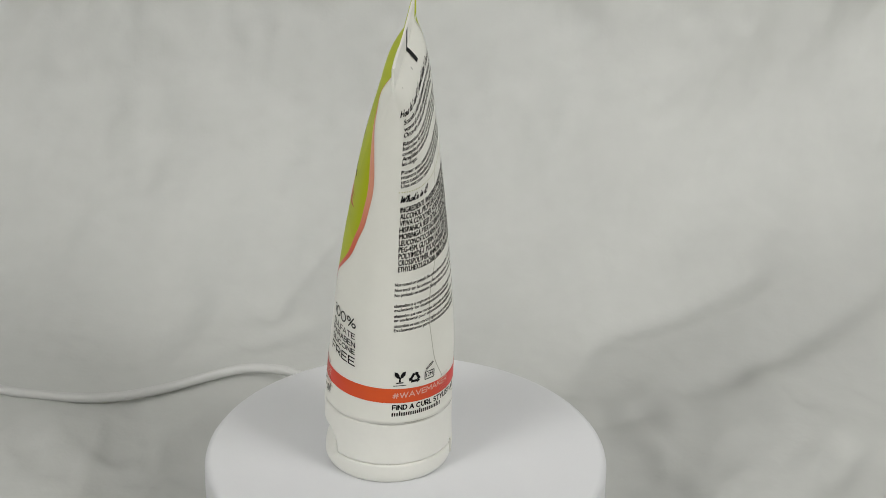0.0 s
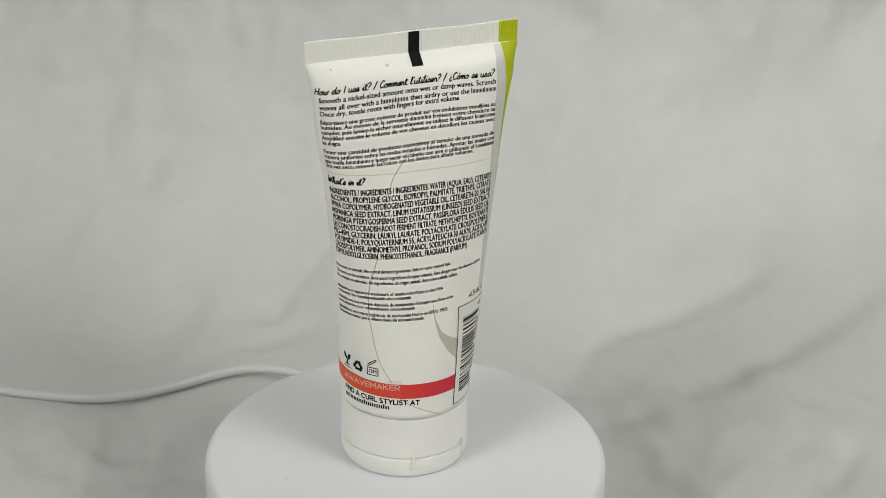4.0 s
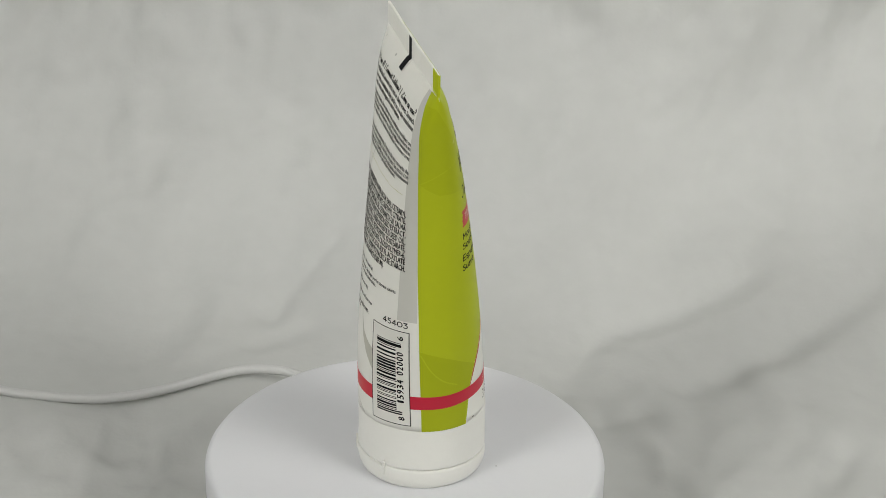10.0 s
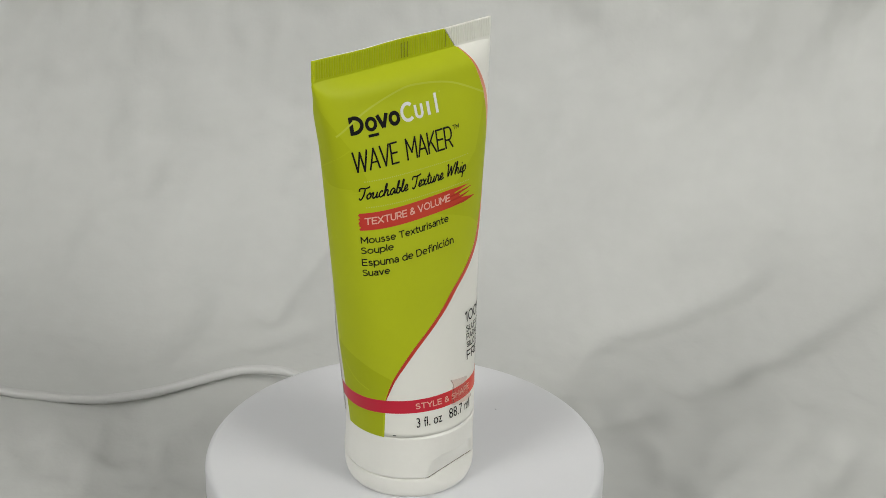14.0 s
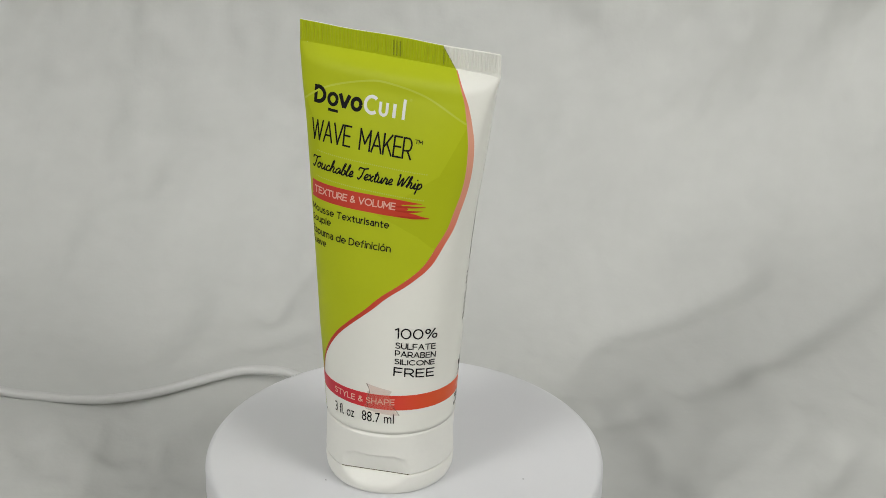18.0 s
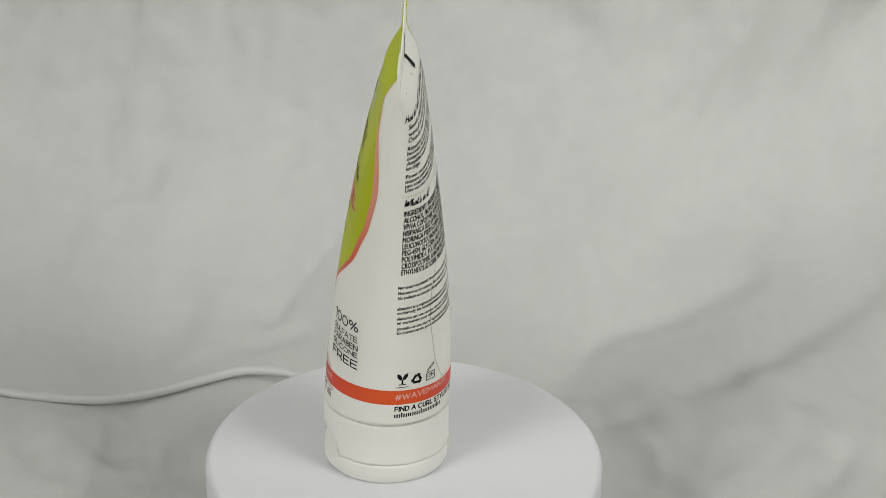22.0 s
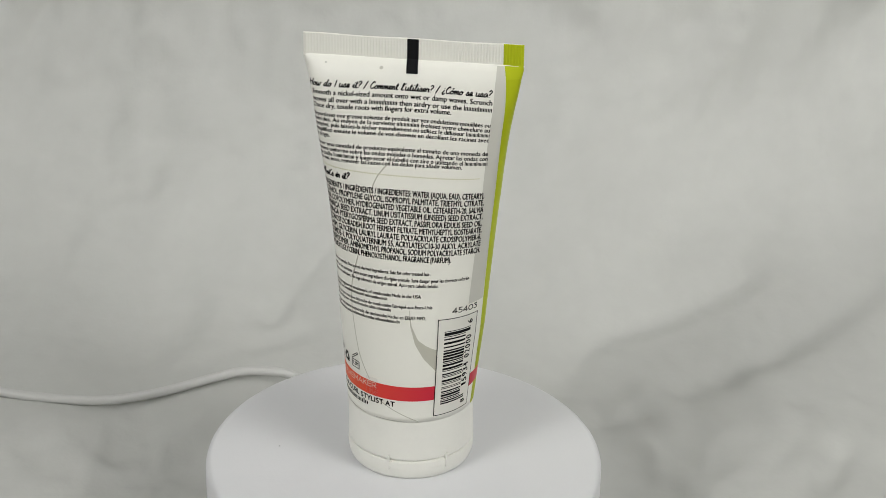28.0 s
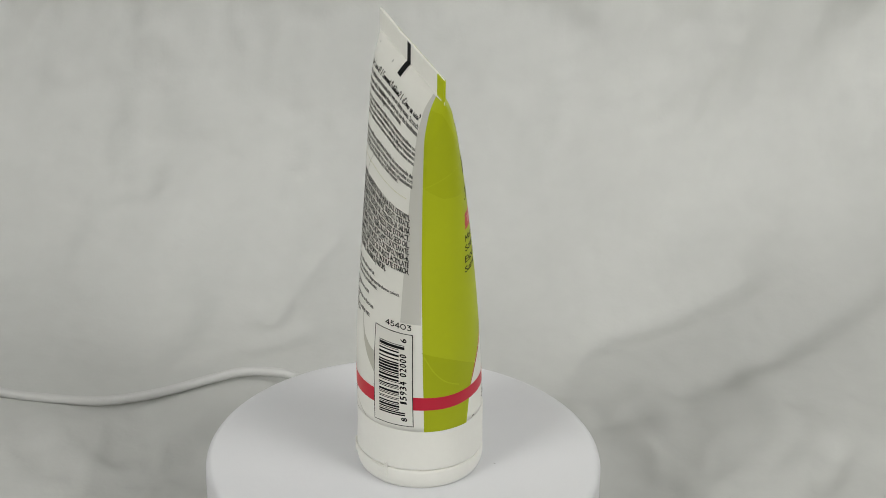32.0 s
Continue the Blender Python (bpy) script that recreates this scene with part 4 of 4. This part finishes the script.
bar("brand_shape", 34.1, 35.1, 116.1, 119.9, M_WHITE)
bar("brand_shape", 37.0, 37.9, 116.1, 121.6, M_WHITE)
ring_shape("brand_shape", 39.2, 121.7, 0.5, 0.5, 0.14, M_GREEN_L, n=12)
# tall thin capitals
gothic("WAVE", 8.2, 22.3, 105.4, 105.4, 6.2, 0.52, label="tall thin black capitals", gap=0.18, sag=0.6)
gothic("MAKER", 24.9, 41.3, 105.4, 105.4, 6.2, 0.52, gap=0.18)
gothic("TM", 41.8, 44.1, 110.2, 110.2, 1.25, 0.2)
script("Touchable Texture Whip", 8.9, 45.4, 97.0, 97.5, 1.7, 0.44, label="black slanted brush script line")
sz = []
for zz, n in ((101.9, 52), (94.3, 52)):
    for k in range(n):
        s = 11 + 36 * k / n
        sz += [(s, zz), (s + 0.3, zz), (s + 0.3, zz + 0.3), (s, zz + 0.3)]
    printed("dotted_rule", sz, [(4 * k, 4 * k + 1, 4 * k + 2, 4 * k + 3) for k in range(len(sz) // 4)], M_DOTG, 0.1, "row of pale dots")
    sz = []


# brushed banner with ragged ends
def rag(z, seed, amp):
    return amp * noise.noise(Vector((z * 1.7, seed, 0.2)))


rows("banner", np.linspace(87.6, 92.8, 26), lambda z: 8.8 + rag(z, 1, 0.7), lambda z: float(np.interp(z, (87.6, 88.2, 89.4, 90.2, 91.4, 92.2, 92.8), (44, 49.2, 41, 43.5, 40.5, 47.6, 38))) + rag(z, 5, 2.0),
     M_BRUSH, 0.10, "red brushed paint banner with ragged ends", slope=0.03)
for a, b, c in (((37.5, 91.4), (42.0, 91.9), (47.5, 92.5)), ((38.2, 90.3), (42.5, 90.6), (46.6, 91.2)), ((39.5, 88.8), (44.0, 89.0), (48.8, 89.3))):
    ribbon("brush_streak", (a, b, c), [0.2, 0.75, 0.15], M_STREAK, 0.11, label="dark red dry brush streak")
gothic("TEXTURE & VOLUME", 10.3, 38.6, 89.3, 90.4, 2.15, 0.36, M_PINK, 0.13, label="pale pink capitals")
gothic("Mousse Texturisante", 8.8, 37.3, 83.6, 84.7, 2.1, 0.33)
gothic("Souple", 8.6, 18.0, 80.3, 81.0, 2.1, 0.33)
gothic("Espuma de Definición", 8.6, 38.5, 76.6, 77.9, 2.2, 0.33)
gothic("Suave", 8.5, 16.4, 73.3, 74.0, 2.1, 0.33)
gothic("100%", 41.3, 54.1, 51.9, 51.3, 3.4, 0.42, label="black capitals")
gothic("SULFATE", 41.6, 53.8, 48.7, 47.7, 2.0, 0.3)
gothic("PARABEN", 41.6, 54.0, 46.2, 44.9, 2.0, 0.3)
gothic("SILICONE", 41.5, 53.9, 43.7, 42.5, 1.8, 0.3)
gothic("FREE", 41.4, 54.0, 39.8, 38.5, 2.95, 0.42)
gothic("STYLE & SHAPE", 20.9, 42.1, 29.7, 30.2, 1.95, 0.32, M_PINK, 0.13)
line("3 fl. oz", 20.9, 29.2, 23.5, 24.1, 3.2, weight=0.0)
line("88.7 ml", 31.9, 42.0, 24.2, 24.1, 3.2, weight=0.0)
rows("tape_residue", np.linspace(26.8, 36.4, 28), lambda z: float(np.interp(z, (26.8, 28, 29, 31, 33, 34.5, 36.4), (41.0, 33.2, 32.6, 33.9, 33.3, 34.2, 33.0))) + 0.3 * noise.noise(Vector((z * 2, 3.1, 0))),
     lambda z: float(np.interp(z, (26.8, 28, 29, 30.2, 31.5, 33.4, 34.8, 35.4, 36.4), (43.6, 42.2, 42.3, 40.8, 41.1, 40.4, 41.3, 38.5, 33.2))) + 0.3 * noise.noise(Vector((z * 2, 1, 0))), M_SMEAR, 0.15, "torn see-through tape residue")
ribbon("tape_edge", ((40.9, 30.6), (42.2, 28.9), (43.6, 26.8)), 0.3, M_CRACK, 0.16)
ribbon("tape_edge", ((34.0, 28.5), (33.6, 31.0), (34.3, 34.0), (33.4, 36.4)), 0.22, M_CRACK, 0.16)
rows("tape_residue", np.linspace(27.0, 33.4, 14), lambda z: 82.9 + 0.5 * noise.noise(Vector((z, 8.1, 0))), lambda z: 87.2 + 0.5 * noise.noise(Vector((z, 5.1, 0))), M_SMEAR_FAINT, 0.15)

# back: directions in three languages
script("How do I use it? / Comment l'utiliser? / ¿Cómo se usa?", 65.3, 117.3, 122.4, 122.6, 0.98, 0.33, lift=0.055, label="black slanted brush script heading")
L, R = 66.5, 117.7
line("Smooth a nickel-sized amount onto wet or damp waves. Scrunch", L, R, 120.0, 120.4, 1.45)
line(["waves all over with a", 9, "then airdry or use the", 9], L, R, 117.9, 118.4, 1.45)
line("Once dry, tousle roots with fingers for extra volume.", L, 106.6, 116.0, 116.7, 1.45)
line("Répartissez une grosse noisette de produit sur vos ondulations mouillées ou", L, R, 113.5, 113.9, 1.25)
line(["humides. Au moyen de la serviette", 8, "froissez votre chevelure au"], L, R, 112.0, 112.4, 1.25)
line(["complet, puis laissez-la sécher naturellement ou utilisez le diffuseur", 9], L, R, 110.4, 110.9, 1.25)
line("Amplifiez ensuite le volume de vos cheveux en décollant les racines avec", L, R, 108.8, 109.4, 1.25)
line("les doigts.", L, 72.2, 107.2, 107.3, 1.25)
line("Poner una cantidad de producto equivalente al tamaño de una moneda de", L, R, 104.5, 105.3, 1.25)
line("manera uniforme sobre las ondas mojadas o húmedas. Apretar las ondas con", L, R, 103.0, 103.8, 1.25)
line(["una toalla", 9, "y luego secar el cabello con aire o utilizando el", 9], L, R, 101.5, 102.3, 1.25)
line("Una vez seco, remover las raíces con los dedos para añadir volumen.", L, 110.5, 100.1, 101.0, 1.25)
sz = []
for k in range(66):
    s, z = 66 + 50 * k / 66, 98.7 - 0.4 * k / 66
    sz += [(s, z), (s + 0.35, z), (s + 0.35, z + 0.28), (s, z + 0.28)]
printed("dotted_rule", sz, [(4 * k, 4 * k + 1, 4 * k + 2, 4 * k + 3) for k in range(len(sz) // 4)], M_DOT, 0.1, "row of pale olive dots")
script("What's in it?", L, 77.8, 95.3, 95.3, 1.05, 0.38, lift=0.055)
for k, t in enumerate(("INGREDIENTS / INGRÉDIENTS / INGREDIENTES: WATER (AQUA, EAU), CETEARYL", "ALCOHOL, PROPYLENE GLYCOL, ISOPROPYL PALMITATE, TRIETHYL CITRATE,",
                       "VP/VA COPOLYMER, HYDROGENATED VEGETABLE OIL, CETEARETH-20, SALVIA", "HISPANICA SEED EXTRACT, LINUM USITATISSIUM (LINSEED) SEED EXTRACT,",
                       "MORINGA PTERYGOSPERMA SEED EXTRACT, PASSIFLORA EDULIS SEED OIL,", "LEUCONOSTOC/RADISH ROOT FERMENT FILTRATE, METHYLHEPTYL ISOSTEARATE,",
                       "PEG-45M, GLYCERIN, LAURYL LAURATE, POLYACRYLATE CROSSPOLYMER-6,", "POLYIMIDE-1, POLYQUATERNIUM 55, ACRYLATES/C10-30 ALKYL ACRYLATE",
                       "CROSSPOLYMER, AMINOMETHYL PROPANOL, SODIUM POLYACRYLATE STARCH,", "ETHYLHEXYLGLYCERIN, PHENOXYETHANOL, FRAGRANCE (PARFUM).")):
    line(t, L + 0.1, 108.4 if k == 9 else 117.5, 92.1 - 2.17 * k, 92.0 - 2.17 * k, 1.75, weight=0.05)
L = 65.9
line("Not tested on animals. No animal derived ingredients. Safe for color treated hair.", L, 102.5, 67.8, 68.4, 1.1)
line("Non testé sur les animaux. Sans aucun ingrédient d'origine animale. Sans danger pour les cheveux colorés.", L, 114.5, 66.0, 66.3, 1.1)
line("No probado en animales. Sin ingredientes de origen animal. Apto para cabello teñido.", L, 104.9, 64.3, 64.6, 1.1)
line([8, "is a registered trademark of", 10, "Made in the USA"], L, 99.9, 60.7, 61.2, 1.05)
line(["exclusively for", 14, 12], L, 89.9, 59.3, 59.7, 1.05)
line([8, "est une marque déposée de", 10, "Fabriqué aux États-Unis"], L, 103.4, 57.3, 57.8, 1.05)
line(["en exclusivité pour", 12, 12], L, 91.0, 55.9, 56.3, 1.05)
line([8, "es una marca registrada de", 10, "Hecho en EEUU. MFD."], L, 101.6, 53.9, 54.3, 1.05)
line(["Exclusivamente para", 12, 12], L, 93.8, 52.5, 52.8, 1.05)
gothic("45403", 109.5, 118.5, 55.7, 55.7, 1.9, 0.3, label="black item number")

# three small symbols: sprout, recycling triangle, open jar
poly("symbol", [(68.2, 36.2), (67.3, 36.5), (66.6, 37.4), (66.5, 38.7), (67.4, 38.4), (68.0, 37.5)], M_BLACK, 0.12, "small black sprout symbol")
poly("symbol", [(68.2, 36.2), (68.4, 37.5), (69.0, 38.4), (69.9, 38.7), (69.8, 37.4), (69.1, 36.5)], M_BLACK, 0.12)
ribbon("symbol", ((68.2, 35.0), (68.2, 36.6)), 0.55, M_BLACK, 0.124, n=1)
bar("symbol", 67.1, 69.3, 34.6, 34.95, M_BLACK)
bar("symbol", 66.2, 70.2, 33.7, 33.95, M_BLACK)
for k in range(3):
    a = radians(90 + 120 * k)
    b = radians(90 + 120 * k + 120)
    p, q2 = np.array((72.9 + 2.1 * math.cos(a), 35.9 + 2.1 * math.sin(a))), np.array((72.9 + 2.1 * math.cos(b), 35.9 + 2.1 * math.sin(b)))
    ribbon("symbol", (p * 0.84 + q2 * 0.16, p * 0.3 + q2 * 0.7), 0.85, M_BLACK, 0.12, n=1, label="small black recycling arrow" if k == 0 else "")
    m = p * 0.3 + q2 * 0.7
    d = (q2 - p) / np.linalg.norm(q2 - p)
    o = np.array((-d[1], d[0]))
    poly("symbol", [tuple(m + o * 0.85), tuple(m - o * 0.85), tuple(m + d * 1.0)], M_BLACK, 0.125)
for a, b in (((76.4, 34.2), (79.9, 34.2)), ((79.9, 34.2), (79.9, 36.7)), ((79.9, 36.7), (76.4, 36.7)), ((76.4, 36.7), (76.4, 34.2)), ((76.4, 37.0), (79.4, 39.2)), ((76.6, 37.8), (79.2, 39.7)), ((79.4, 39.2), (79.2, 39.7))):
    ribbon("symbol", (a, b), 0.28, M_BLACK, 0.12, n=1)
line("12M", 76.9, 79.4, 34.8, 34.8, 1.2, label="small black jar symbol lettering", name="symbol")
gothic("#WAVEMAKER", 66.2, 86.7, 29.3, 29.8, 1.95, 0.3, M_PINK, 0.13, label="pale pink capitals")
gothic("FIND A CURL STYLIST AT", 66.2, 93.0, 25.2, 24.5, 1.85, 0.38, gap=0.32)
line([12], 66.2, 83.5, 23.0, 22.9, 1.7)

# barcode panel
panel = rows("barcode_panel", np.linspace(21.4, 54.4, 30), lambda z: 105.3, lambda z: 118.9, M_WHITE, 0.11, "white panel with a black barcode")
for a, b, c, d in ((105.2, 105.45, 21.3, 54.5), (118.75, 119.0, 21.3, 54.5), (105.2, 119.0, 21.3, 21.55), (105.2, 119.0, 54.25, 54.5)):
    rows("panel_frame", np.linspace(c, d, max(2, int((d - c) / 1.5) + 1)), lambda z: a, lambda z: b, M_BLACK, 0.14, step=0.8, parent=panel)
rng = random.Random(7)
z = 25.0
code = []
while z < 50.2:
    w = rng.choice((0.24, 0.24, 0.48, 0.48, 0.72, 0.96))
    code.append((z, min(z + w, 50.4)))
    z += w + rng.choice((0.26, 0.26, 0.5, 0.74))
for k, (a, b) in enumerate(code):
    long = k in (0, 1, len(code) // 2, len(code) - 2, len(code) - 1)
    bar("barcode_bar", 107.4, 116.4 if long else 114.6, a, b, M_BLACK, 0.14, parent=panel)
for text, low, high, tall in (("8", 23.0, 24.4, 1.9), ("15934", 29.0, 37.9, 2.1), ("02000", 39.2, 47.6, 2.1), ("6", 51.2, 52.7, 1.9)):
    pitch = (high - low) / len(text)
    for k, digit in enumerate(text):
        a = low + pitch * k
        b = a + (pitch - 0.3 if len(text) > 1 else pitch)
        line(digit, 117.0, 0, a + (0.4 if digit == "1" else 0), b - (0.25 if digit == "1" else 0), tall, up=True, lift=0.14, name="barcode_digit", label="small black barcode digit")

bar("ink_speck", 13.3, 14.3, 20.5, 20.75, M_BLACK, label="tiny dark fleck at the sleeve's end")
ribbon("rim_grime", ((69.5, 20.55), (76.0, 20.3), (83.0, 20.05)), [0.1, 0.4, 0.1], M_DIRT, 0.09, "faint brown grime along the sleeve's end")
ribbon("rim_grime", ((86.0, 20.0), (92.0, 19.85), (97.0, 19.8)), [0.1, 0.35, 0.1], M_DIRT, 0.09)
# grime on the back under the seal
for s, z, r in ((86.5, 128.9, 0.55), (70.5, 129.2, 0.35)):
    poly("grime_spot", [(s + r * (1 + 0.3 * math.sin(3 * k)) * math.cos(k * 0.7), z + r * 0.8 * math.sin(k * 0.7)) for k in range(9)], M_DIRT, 0.1, "small brown grime spot")


# ---------------------------------------------------------------- what moves
SPIN = -16.1941       # degrees a second, seen from above


def motions():
    times = [k * 0.5 for k in range(65)]
    walk(platter, [(t, pose(0, 0, 0, 0, 0, SPIN * t)) for t in times])
    walk(tube, [(t, pose(0, 0, TOP, 0, 0, SPIN * t)) for t in times])


motions()
